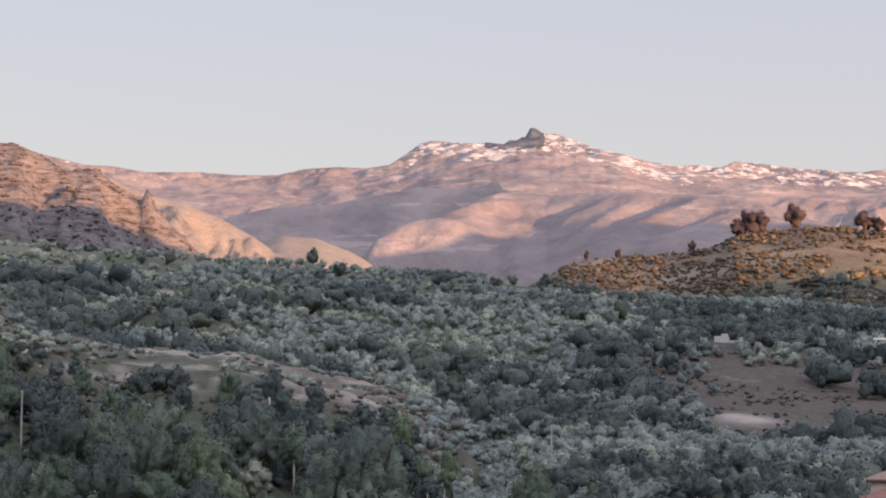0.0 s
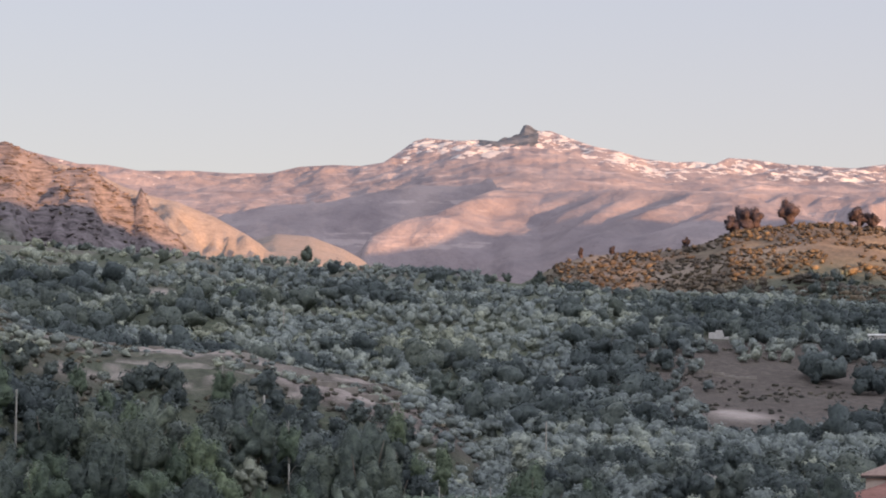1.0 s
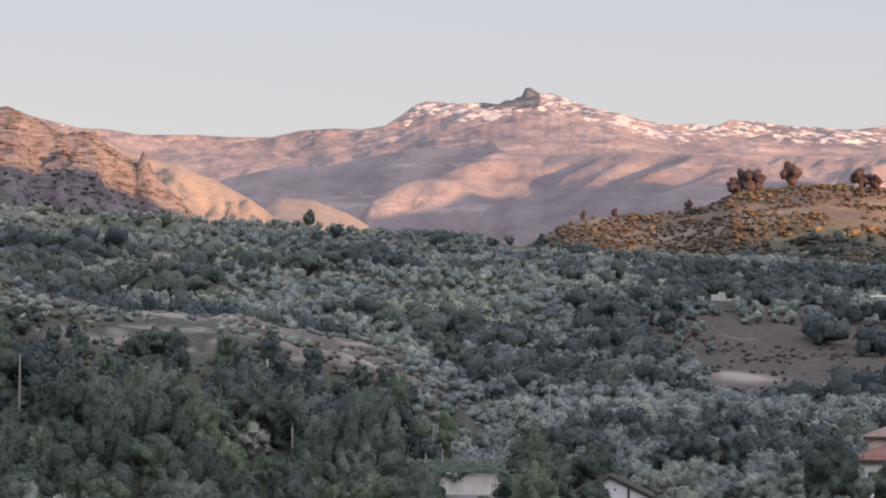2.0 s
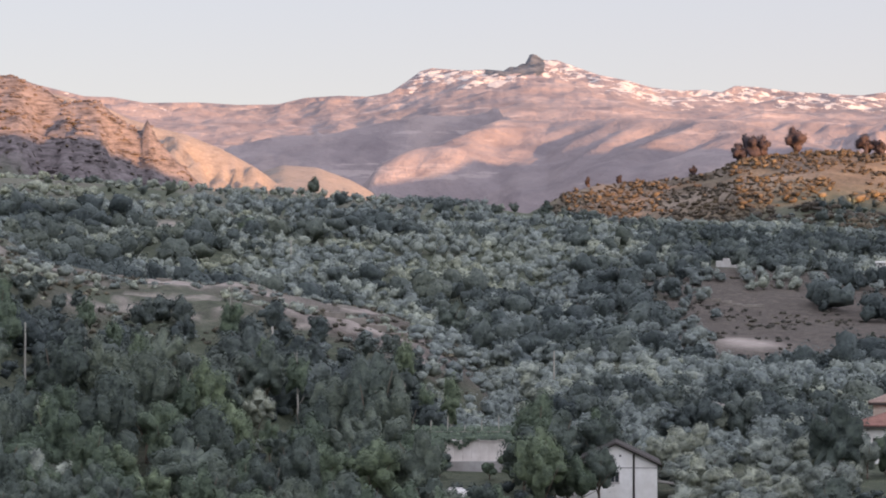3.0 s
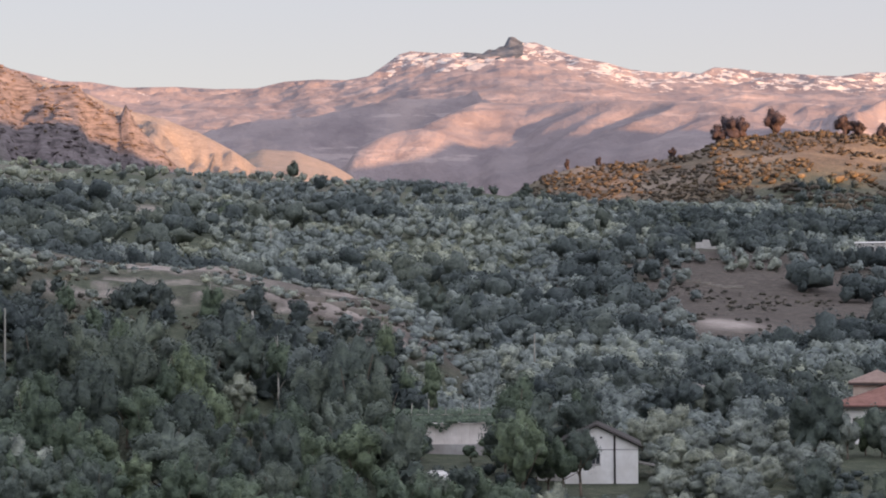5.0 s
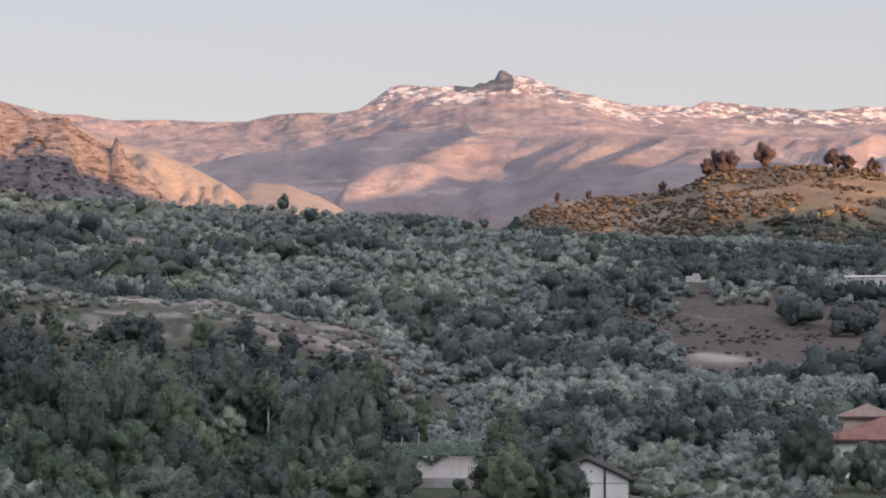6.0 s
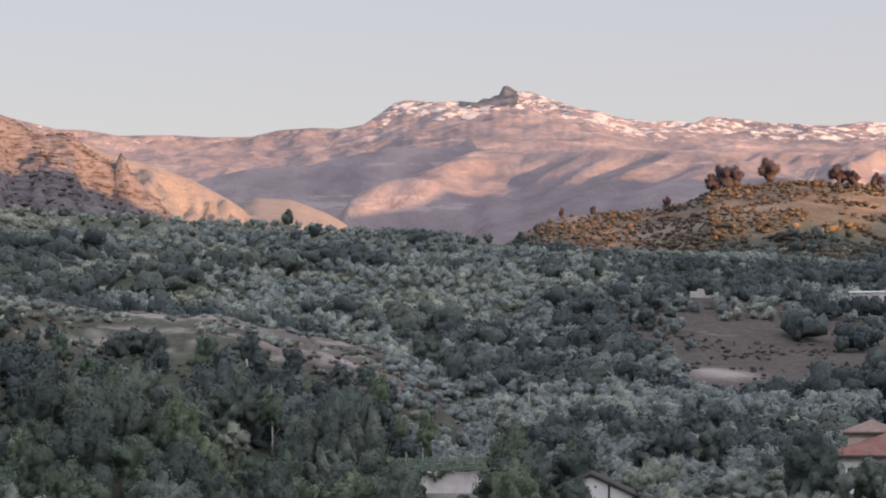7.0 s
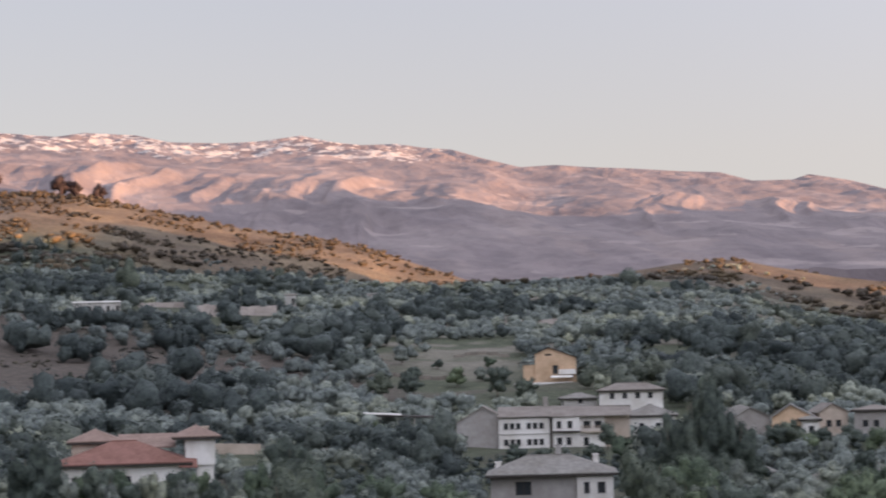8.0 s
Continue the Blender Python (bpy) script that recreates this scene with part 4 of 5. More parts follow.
for b, d, w, h, s in ((0.0, 201, 4.5, 5.2, 250), (0.55, 203, 4.0, 4.4, 251), (-0.4, 204, 4.5, 5.5, 252), (3.5, 219, 4.4, 6.4, 253), (3.1, 222, 4.5, 5.8, 254), (1.75, 241, 4.4, 3.4, 255), (-0.1, 243, 3.6, 3.0, 256), (1.15, 243, 2.4, 2.0, 257), (0.95, 205, 4.2, 5.6, 258), (1.3, 206, 3.6, 4.9, 259), (0.3, 204, 3.0, 4.6, 260), (-0.9, 205, 4.0, 5.2, 261)):
    t = build_tree("broadleaf_tree", w, h, BROADLEAF if s % 2 else DARKLEAF, 1100, 0.22, s, 18, 0.1, "airy young tree in front of the white walls", "trees of the near valley")
    t.location = spot(b, d)
for k in range(16):
    b = 9.9 + 0.33 * k + 0.1 * math.sin(k * 5.0)
    t = build_tree("garden_bush", 4.0 + math.sin(k * 2.0), 5.5 + 0.8 * math.sin(k * 3.3), (BROADLEAF, DARKLEAF, OLIVE)[k % 3], 600, 0.22, 270 + k, 12, 0.0, "leafy garden bush below the villa", "bushes below the villa")
    t.location = spot(b, 262 - 3 * (k % 3))
t = build_tree("broadleaf_tree", 8.0, 6.5, BROADLEAF, 900, 0.34, 300, 12, 0.0, "bright green leafy tree among grey olives", "")
t.location = spot(-4.9, 655)
for k in range(11):
    t = build_tree("garden_bush", 4.2 + math.sin(k * 2.4), 3.3 + 0.5 * math.sin(k * 3.7), (OLIVE, OLIVE, BROADLEAF)[k % 3], 600, 0.26, 310 + k, 10, 0.0, "rounded grey-green bush before the open shed", "bushes by the shed")
    t.location = spot(17.7 + 0.25 * k, 369 - 4 * (k % 2))
for k in range(14):
    b = 24.0 + 0.5 * k + 0.12 * math.sin(k * 5.0)
    t = build_tree("village_tree", 4.0 + math.sin(k * 2.2), 4.2 + 1.4 * math.sin(k * 3.1), (DARKLEAF, BROADLEAF, OLIVE)[k % 3], 700, 0.26, 340 + k, 12, 0.06, "small leafy tree between village houses", "trees of the village")
    t.location = spot(b, 352 - 14 * (k % 3))
t = build_tree("broadleaf_tree", 4.8, 7.6, DARKLEAF, 1200, 0.2, 380, 20, 0.2, "airy dark tree partly covering the white house", "trees of the near valley")
t.location = spot(3.92, 219)
for k in range(9):
    t = build_tree("garden_bush", 3.2 + 0.7 * math.sin(k * 2.4), 2.0 + 0.4 * math.sin(k * 3.7), (BROADLEAF, DARKLEAF, OLIVE)[k % 3], 600, 0.2, 390 + k, 10, 0.0, "low garden bush below the white house", "bushes below the white house")
    t.location = spot(3.3 + 0.33 * k, 206 + 5 * (k % 2))
for k, (b, d, w, h) in enumerate(((19.2, 512, 5.0, 4.0), (20.3, 505, 6.0, 4.8), (20.9, 516, 4.5, 3.6), (19.8, 536, 3.5, 2.6), (21.1, 540, 4.0, 3.0), (18.9, 540, 4.0, 3.2))):
    t = build_tree("meadow_bush", w, h, (DARKLEAF, BROADLEAF, OLIVE)[k % 3], 700, 0.26, 410 + k, 10, 0.0, "rounded bush standing on the grassy slope", "bushes on the meadow")
    t.location = spot(b, d)
PALE_BARK = mat_plain("pale_poplar_bark", (0.22, 0.21, 0.18), (0.40, 0.385, 0.34), 5.0, 0.9, 0.03, (1, 1, 0.3))


def build_poplar(bearing, dist, tall, seed):
    """A slim tree with a pale stem showing through thin leaves."""
    r = np.random.default_rng(seed)
    root = tagged(new("young_poplar"), "slim pale-stemmed poplar with thin leaves", "tree", "poplars of the near valley")
    bm = bmesh.new()
    lean = Vector((r.uniform(-0.5, 0.5), r.uniform(-0.3, 0.3), tall))
    tube(bm, (0, 0, -0.6), lean * 0.5, 0.13, 0.10)
    tube(bm, lean * 0.5, lean, 0.10, 0.04)
    for k in range(5):
        a, s = r.uniform(0, 6.28), 0.35 + 0.13 * k
        tube(bm, lean * s, lean * s + Vector((math.cos(a), math.sin(a), 1.5)) * 0.8, 0.05, 0.02, 5)
    link_mesh("trunk", bm_mesh("trunk", bm, PALE_BARK, True), root, "pale grey stem")
    me = crown_mesh("crown", BROADLEAF, np.array([[lean.x * 0.6, lean.y * 0.6, 0.0]]), np.array([tall * 0.36]), np.array([tall * 1.05]), 500, np.array([0.26]), r, clumps=22, lift=0.35, level=3, ragged=2.5)
    link_mesh("crown", me, root)
    root.location = spot(bearing, dist)


for k in range(16):
    build_poplar(-9.8 + 0.68 * k + 0.25 * math.sin(k * 7.0), 232 + 9 * (k * 5 % 6), 8.0 + 1.6 * math.sin(k * 3.0), 400 + k)

# ---- houses ----
PLASTER = mat_plain("white_plaster", (0.76, 0.74, 0.71), (0.86, 0.84, 0.81), 1.2, 0.9, 0.01)
OLD_WHITE = mat_plain("weathered_whitewash", (0.50, 0.49, 0.47), (0.66, 0.645, 0.62), 1.0, 0.95, 0.02)
GREY_PLASTER = mat_plain("grey_plaster", (0.34, 0.32, 0.31), (0.46, 0.44, 0.42), 1.0, 0.95, 0.02)
BEIGE_PLASTER = mat_plain("beige_plaster", (0.50, 0.42, 0.35), (0.62, 0.53, 0.45), 1.0, 0.95, 0.02)
PEACH_PLASTER = mat_plain("peach_plaster", (0.60, 0.42, 0.28), (0.74, 0.54, 0.38), 1.0, 0.95, 0.02)
RED_TILE = mat_plain("red_clay_tiles", (0.185, 0.090, 0.074), (0.275, 0.145, 0.118), 2.2, 0.85, 0.05)
OLD_TILE = mat_plain("weathered_clay_tiles", (0.165, 0.146, 0.132), (0.285, 0.256, 0.232), 2.0, 0.9, 0.05)
GREY_ROOF = mat_plain("grey_roof_sheets", (0.165, 0.157, 0.146), (0.285, 0.272, 0.252), 1.6, 0.85, 0.04)
DARK_EAVES = mat_plain("dark_eaves_wood", (0.035, 0.030, 0.028), (0.07, 0.06, 0.055), 3.0, 0.8, 0.01)
STONE = mat_plain("pinkish_render_wall", (0.60, 0.54, 0.50), (0.84, 0.785, 0.74), 0.7, 0.95, 0.05)
FIELD_STONE = mat_plain("pale_field_wall", (0.36, 0.31, 0.29), (0.60, 0.54, 0.50), 0.5, 0.95, 0.05)
VILLA_TILE = mat_plain("brownish_clay_tiles", (0.21, 0.145, 0.122), (0.32, 0.235, 0.20), 2.0, 0.88, 0.05)
POLE = mat_plain("pale_weathered_pole", (0.34, 0.32, 0.28), (0.50, 0.48, 0.43), 3.0, 0.9, 0.01)
GLASS, _gn, _gl, _gb = material("dark_window_glass", 0.12)
_gb.inputs["Base Color"].default_value = (0.035, 0.04, 0.045, 1)
_gb.inputs["Specular IOR Level"].default_value = 0.6


def box(bm, x0, x1, y0, y1, z0, z1):
    v = [bm.verts.new((x, y, z)) for z in (z0, z1) for x, y in ((x0, y0), (x1, y0), (x1, y1), (x0, y1))]
    for f in ((3, 2, 1, 0), (4, 5, 6, 7), (0, 1, 5, 4), (1, 2, 6, 5), (2, 3, 7, 6), (3, 0, 4, 7)):
        bm.faces.new([v[k] for k in f])


def slab(bm, corners, thick):
    """A sloping plate: its upper corners in order, and its thickness."""
    up = [bm.verts.new(c) for c in corners]
    lo = [bm.verts.new(Vector(c) - Vector((0, 0, thick))) for c in corners]
    bm.faces.new(up); bm.faces.new(list(reversed(lo)))
    for k in range(len(up)):
        j = (k + 1) % len(up)
        bm.faces.new((up[j], up[k], lo[k], lo[j]))


def wall_panel(bm, x0, x1, z0, z1, y, thick, holes):
    """A front wall with openings through it; holes: x0, x1, z0, z1."""
    xs = sorted({x0, x1, *(v for h in holes for v in h[:2])})
    zs = sorted({z0, z1, *(v for h in holes for v in h[2:])})
    solid = {(i, j) for i in range(len(xs) - 1) for j in range(len(zs) - 1)
             if not any(h[0] < (xs[i] + xs[i + 1]) / 2 < h[1] and h[2] < (zs[j] + zs[j + 1]) / 2 < h[3] for h in holes)}
    made = {}

    def vert(i, j, back):
        if (i, j, back) not in made:
            made[i, j, back] = bm.verts.new((xs[i], y + thick * back, zs[j]))
        return made[i, j, back]

    for i, j in solid:
        bm.faces.new([vert(*c, 0) for c in ((i, j), (i + 1, j), (i + 1, j + 1), (i, j + 1))])
        bm.faces.new([vert(*c, 1) for c in ((i, j + 1), (i + 1, j + 1), (i + 1, j), (i, j))])
        for near, a, b in (((i - 1, j), (i, j + 1), (i, j)), ((i + 1, j), (i + 1, j), (i + 1, j + 1)), ((i, j - 1), (i, j), (i + 1, j)), ((i, j + 1), (i + 1, j + 1), (i, j + 1))):
            if near not in solid:
                bm.faces.new((vert(*b, 0), vert(*a, 0), vert(*a, 1), vert(*b, 1)))


def add_window(root, h, y, wood=DARK_EAVES, shut=False):
    x0, x1, z0, z1 = h
    f = 0.07
    bm = bmesh.new()
    for a in ((x0, x0 + f, z0, z1), (x1 - f, x1, z0, z1), (x0 + f, x1 - f, z0, z0 + f), (x0 + f, x1 - f, z1 - f, z1), ((x0 + x1) / 2 - f / 2, (x0 + x1) / 2 + f / 2, z0 + f, z1 - f)):
        box(bm, a[0], a[1], y + 0.10, y + 0.16, a[2], a[3])
    win = part("window", bm, wood, root)
    for a, b in ((x0 + f, (x0 + x1) / 2 - f / 2), ((x0 + x1) / 2 + f / 2, x1 - f)):
        bm = bmesh.new()
        box(bm, a, b, y + 0.12, y + 0.14, z0 + f, z1 - f)
        part("pane", bm, GLASS, win)
    bm = bmesh.new()
    box(bm, x0 - 0.08, x1 + 0.08, y - 0.08, y - 0.002, z0 - 0.08, z0)
    part("sill", bm, GREY_PLASTER, win)


def body(root, x0, x1, y0, y1, z0, z1, mat, holes=(), name="wall", label="", glaze=True):
    """Four walls: the front one, at y0, has the openings."""
    t = 0.3
    bm = bmesh.new()
    wall_panel(bm, x0, x1, z0, z1, y0, t, holes)
    part(name, bm, mat, root, label)
    for a in ((x0, x0 + t, y0 + t, y1), (x1 - t, x1, y0 + t, y1), (x0 + t, x1 - t, y1 - t, y1)):
        bm = bmesh.new()
        box(bm, a[0], a[1], a[2], a[3], z0, z1)
        part(name, bm, mat, root)
    if glaze:
        for h in holes:
            add_window(root, h, y0)


def hip_roof(root, x0, x1, y0, y1, z, rise, mat, over=0.5, ridge=None, label=""):
    x0, x1, y0, y1 = x0 - over, x1 + over, y0 - over, y1 + over
    run = min(x1 - x0, y1 - y0) / 2
    ra, rb = ridge or ((x0 + run, x1 - run) if x1 - x0 >= y1 - y0 else ((x0 + x1) / 2, (x0 + x1) / 2))
    ym = (y0 + y1) / 2
    a, b = (ra, ym, z + rise), (rb + 0.02, ym, z + rise)
    for c in (((x0, y0, z), (x1, y0, z), b, a), ((x1, y0, z), (x1, y1, z), b), ((x1, y1, z), (x0, y1, z), a, b), ((x0, y1, z), (x0, y0, z), a)):
        bm = bmesh.new()
        slab(bm, c, 0.14)
        part("roof", bm, mat, root, label)
    for q in ((x0, x1, y0, y0 + 0.12), (x0, x1, y1 - 0.12, y1), (x0, x0 + 0.12, y0 + 0.12, y1 - 0.12), (x1 - 0.12, x1, y0 + 0.12, y1 - 0.12)):
        bm = bmesh.new()
        box(bm, *q, z - 0.40, z - 0.145)
        part("fascia", bm, DARK_EAVES, root)
    bm = bmesh.new()
    tube(bm, a, (b[0] + 0.05, ym, z + rise), 0.12, 0.12, 6)
    part("ridge_cap", bm, mat, root)


def gable_roof(root, x0, xm, x1, y0, y1, zl, zm, zr, mat, over=0.4):
    """Two slopes with the ridge at xm running away from the front."""
    sl, sr = (zm - zl) / (xm - x0), (zm - zr) / (x1 - xm)
    for c in (((x0 - over, y0 - over, zl - sl * over), (xm, y0 - over, zm), (xm, y1 + over, zm), (x0 - over, y1 + over, zl - sl * over)),
              ((xm, y0 - over, zm), (x1 + over, y0 - over, zr - sr * over), (x1 + over, y1 + over, zr - sr * over), (xm, y1 + over, zm))):
        bm = bmesh.new()
        slab(bm, [(p[0], p[1], p[2] + 0.2) for p in c], 0.18)
        part("roof", bm, mat, root)


def gable_wall(root, x0, xm, x1, y, zl, zm, zr, mat, thick=0.3):
    zb = min(zl, zr)
    bm = bmesh.new()
    pts = [(x0, zb), (x1, zb), (x1, zr), (xm, zm), (x0, zl)]
    pts = [q for k, q in enumerate(pts) if q != pts[k - 1]]
    f, b = ([bm.verts.new((q[0], yy, q[1])) for q in pts] for yy in (y, y + thick))
    bm.faces.new(f); bm.faces.new(list(reversed(b)))
    for k in range(len(pts)):
        j = (k + 1) % len(pts)
        bm.faces.new((f[j], f[k], b[k], b[j]))
    part("gable", bm, mat, root)


def house_root(name, bearing, dist, base, label, category="house", turn=0.0, group=""):
    root = tagged(new(name), label, category, group)
    root.matrix_basis = pose(dist * math.sin(radians(bearing)), dist * math.cos(radians(bearing)), base, 0, 0, turn - bearing)
    return root


def chimney(root, x, y, z0, z1, mat=None):
    bm = bmesh.new()
    box(bm, x - 0.35, x + 0.35, y - 0.35, y + 0.35, z0, z1)
    box(bm, x - 0.45, x + 0.45, y - 0.45, y + 0.45, z1, z1 + 0.15)
    part("chimney", bm, mat or GREY_PLASTER, root)


def white_house():
    r = house_root("white_house", 4.42, 230, 13.3, "small white plastered house with a dark-edged gable roof among trees")
    x0, xm, x1 = -3.65, -0.45, 3.7
    hole = (-1.0, -0.1, 2.0, 3.1)
    body(r, x0, x1, 0, 9, -2, 3.85, PLASTER, [hole], glaze=False)
    add_window(r, hole, 0, GREY_PLASTER)
    gable_wall(r, x0, xm, x1, 0.0, 4.3, 5.8, 3.86, PLASTER)
    gable_roof(r, x0, xm, x1, 0, 9, 4.35, 5.85, 3.9, DARK_EAVES, 0.35)
    for a, b in (((x0 - 0.35, 4.2), (xm, 5.86)), ((xm, 5.86), (x1 + 0.35, 3.72))):
        bm = bmesh.new()
        tube(bm, (a[0], -0.42, a[1] + 0.12), (b[0], -0.42, b[1] + 0.12), 0.15, 0.15, 4)
        part("verge_board", bm, DARK_EAVES, r)
    bm = bmesh.new()
    tube(bm, (1.35, -0.11, -0.8), (1.35, -0.11, 4.9), 0.10, 0.10, 8)
    part("drainpipe", bm, DARK_EAVES, r)
    bm = bmesh.new()
    box(bm, -0.1, 0.1, -0.03, -0.002, 4.6, 4.8)
    part("vent", bm, DARK_EAVES, r)
    bm = bmesh.new()
    box(bm, x0 + 0.05, x1 - 0.05, -0.05, -0.004, 3.45, 3.55)
    part("string_course", bm, GREY_PLASTER, r)
    bm = bmesh.new()
    slab(bm, ((x1 + 0.02, 0.5, 2.2), (x1 + 1.7, 0.5, 1.9), (x1 + 1.7, 3.5, 1.9), (x1 + 0.02, 3.5, 2.2)), 0.12)
    part("lean_to_roof", bm, GREY_ROOF, r)
    body(r, x0 - 3.2, x0 - 0.02, 1.5, 7, -2, 2.3, PLASTER, [(-5.6, -4.7, 0.6, 1.7)], name="wing_wall")
    bm = bmesh.new()
    slab(bm, ((x0 - 3.6, 1.1, 2.5), (x0 - 0.02, 1.1, 2.9), (x0 - 0.02, 7.4, 2.9), (x0 - 3.6, 7.4, 2.5)), 0.16)
    part("wing_roof", bm, OLD_TILE, r)


def low_white_house():
    r = house_root("cottage", 0.3, 212, 12.2, "low white cottage half hidden by dark trees")
    body(r, -3.6, 3.6, 0, 6, -2, 2.6, PLASTER, [(-2.6, -1.7, 0.6, 1.7), (0.4, 1.3, 0.6, 1.7)])
    hip_roof(r, -3.6, 3.6, 0, 6, 2.75, 0.7, OLD_WHITE, 0.3)


def terrace_wall():
    r = house_root("terrace_wall", 0.69, 250, 14.3, "rough pinkish rendered terrace wall with vines hanging over it", "wall")
    n, w = 12, 11.4
    for k in range(n):
        bm = bmesh.new()
        x0, x1 = -w / 2 + w * k / n, -w / 2 + w * (k + 1) / n
        top = 4.3 + 0.08 * math.sin(k * 2.3)
        box(bm, x0, x1, 0, 0.6, -2, top)
        bmesh.ops.bevel(bm, geom=list(bm.edges), offset=0.05, segments=1, affect="EDGES")
        part("wall_block", bm, STONE, r)
    bm = bmesh.new()
    box(bm, -w / 2, w / 2, -0.5, -0.005, -2, 2.0)
    part("plinth", bm, GREY_PLASTER, r)
    p = house_root("vine_pergola", 0.69, 254, 14.6, "rough wooden posts carrying a spread of green vines above the wall", "pergola")
    rr = np.random.default_rng(3)
    for k in range(8):
        for j in range(2):
            bm = bmesh.new()
            x = -6.5 + k * 1.9
            tube(bm, (x, j * 4.0, -1), (x + 0.1, j * 4.0, 5.9 + 0.5 * ((k * 7) % 3 - 1)), 0.07, 0.05, 6)
            part("post", bm, POLE, p)
    for j in range(2):
        bm = bmesh.new()
        tube(bm, (-6.6, j * 4.0, 4.75), (7.0, j * 4.0, 4.75), 0.05, 0.05, 6)
        part("rail", bm, POLE, p)
    pts = np.stack([rr.uniform(-7, 7.5, 2600), rr.uniform(-4.8, 5.5, 2600), 4.7 + rr.normal(0, 0.28, 2600)], -1)
    hang = pts[:, 1] < -3.7
    drop = 1.6 * value_noise(pts[:, 0] / 1.1, pts[:, 0] * 0, 5) * rr.random(2600)
    pts[:, 2] = np.where(hang, 4.3 - drop, np.where(pts[:, 1] < -0.5, 4.25 + rr.normal(0, 0.2, 2600), pts[:, 2]))
    pts[:, 1] = np.where(hang, -4.25, pts[:, 1])
    link_mesh("vine", tri_mesh("vine", leaves_at(pts, np.tile((0.0, -0.5, 0.8), (2600, 1)), np.full(2600, 0.42), rr), BROADLEAF), p, "green vine leaves")


def villa():
    r = house_root("villa", 12.2, 275, 15.8, "white villa with red tiled hip roofs and a square tower")
    body(r, -9.0, 6.0, 0, 11, -2, 3.5, PLASTER, [(-7.5, -6.5, 0.9, 2.2), (-4.6, -3.6, 0.9, 2.2), (-1.5, -0.5, 0.9, 2.2), (1.6, 2.6, 0.9, 2.2), (4.0, 5.0, 0.9, 2.2)])
    hip_roof(r, -9.0, 6.0, 0, 11, 3.75, 2.5, RED_TILE, 0.8, ridge=(-2.8, 0.2), label="red clay tile roof slope")
    body(r, -7.6, -2.0, 7.0, 12.5, 3.8, 6.0, BEIGE_PLASTER, [(-4.2, -3.0, 4.7, 5.6)], name="turret_wall")
    hip_roof(r, -7.6, -2.0, 7.0, 12.5, 6.3, 1.4, VILLA_TILE, 0.6)
    bm = bmesh.new()
    slab(bm, ((-2.0, 6.0, 5.4), (5.0, 6.0, 5.4), (5.0, 12.0, 6.9), (-2.0, 12.0, 6.9)), 0.16)
    part("upper_roof", bm, VILLA_TILE, r, "weathered tile roof slope")
    body(r, 6.05, 9.6, 1.5, 7.0, 3.2, 6.4, PLASTER, (), name="tower_wall")
    body(r, 7.4, 9.4, 1.8, 6.0, -3.0, 3.19, PLASTER, (), name="tower_base")
    hip_roof(r, 5.2, 9.6, 1.5, 7.0, 6.7, 1.3, VILLA_TILE, 0.7)
    chimney(r, 8.6, 6.2, 6.5, 7.6, BEIGE_PLASTER)
    bm = bmesh.new()
    slab(bm, ((5.2, -1.0, 3.2), (7.4, -1.0, 3.1), (7.4, 1.4, 4.0), (5.2, 1.4, 4.2)), 0.15)
    part("porch_roof", bm, RED_TILE, r)
    w = house_root("garden_wall", 14.6, 346, 17.7, "low pale garden wall beside the villa", "wall")
    bm = bmesh.new()
    for k in range(6):
        box(bm, -4 + k * 1.4, -2.6 + k * 1.4, 0, 0.4, -1.5, 1.7 - 0.05 * k)
    part("wall", bm, BEIGE_PLASTER, w)


def hip_house():
    r = house_root("hip_roof_house", 22.6, 288, 12.9, "grey house with a wide hip roof and white front wing")
    body(r, -7.8, 3.0, 0, 10, -2, 3.2, GREY_PLASTER, [(-4.7, -2.7, 0.7, 2.4)])
    body(r, 3.02, 7.6, -0.7, 10, -2, 3.0, PLASTER, [(3.9, 4.6, 0.8, 2.2), (5.6, 6.6, 0.8, 2.2)], name="wing_wall")
    hip_roof(r, -7.8, 7.6, -0.7, 10, 3.4, 2.1, GREY_ROOF, 0.6, ridge=(-3.2, 2.4))
    chimney(r, 0.8, 5.5, 5.0, 6.6)
    chimney(r, 5.6, 7.0, 3.8, 5.3, PLASTER)
    chimney(r, -7.0, 8.2, 3.4, 4.5, PLASTER)


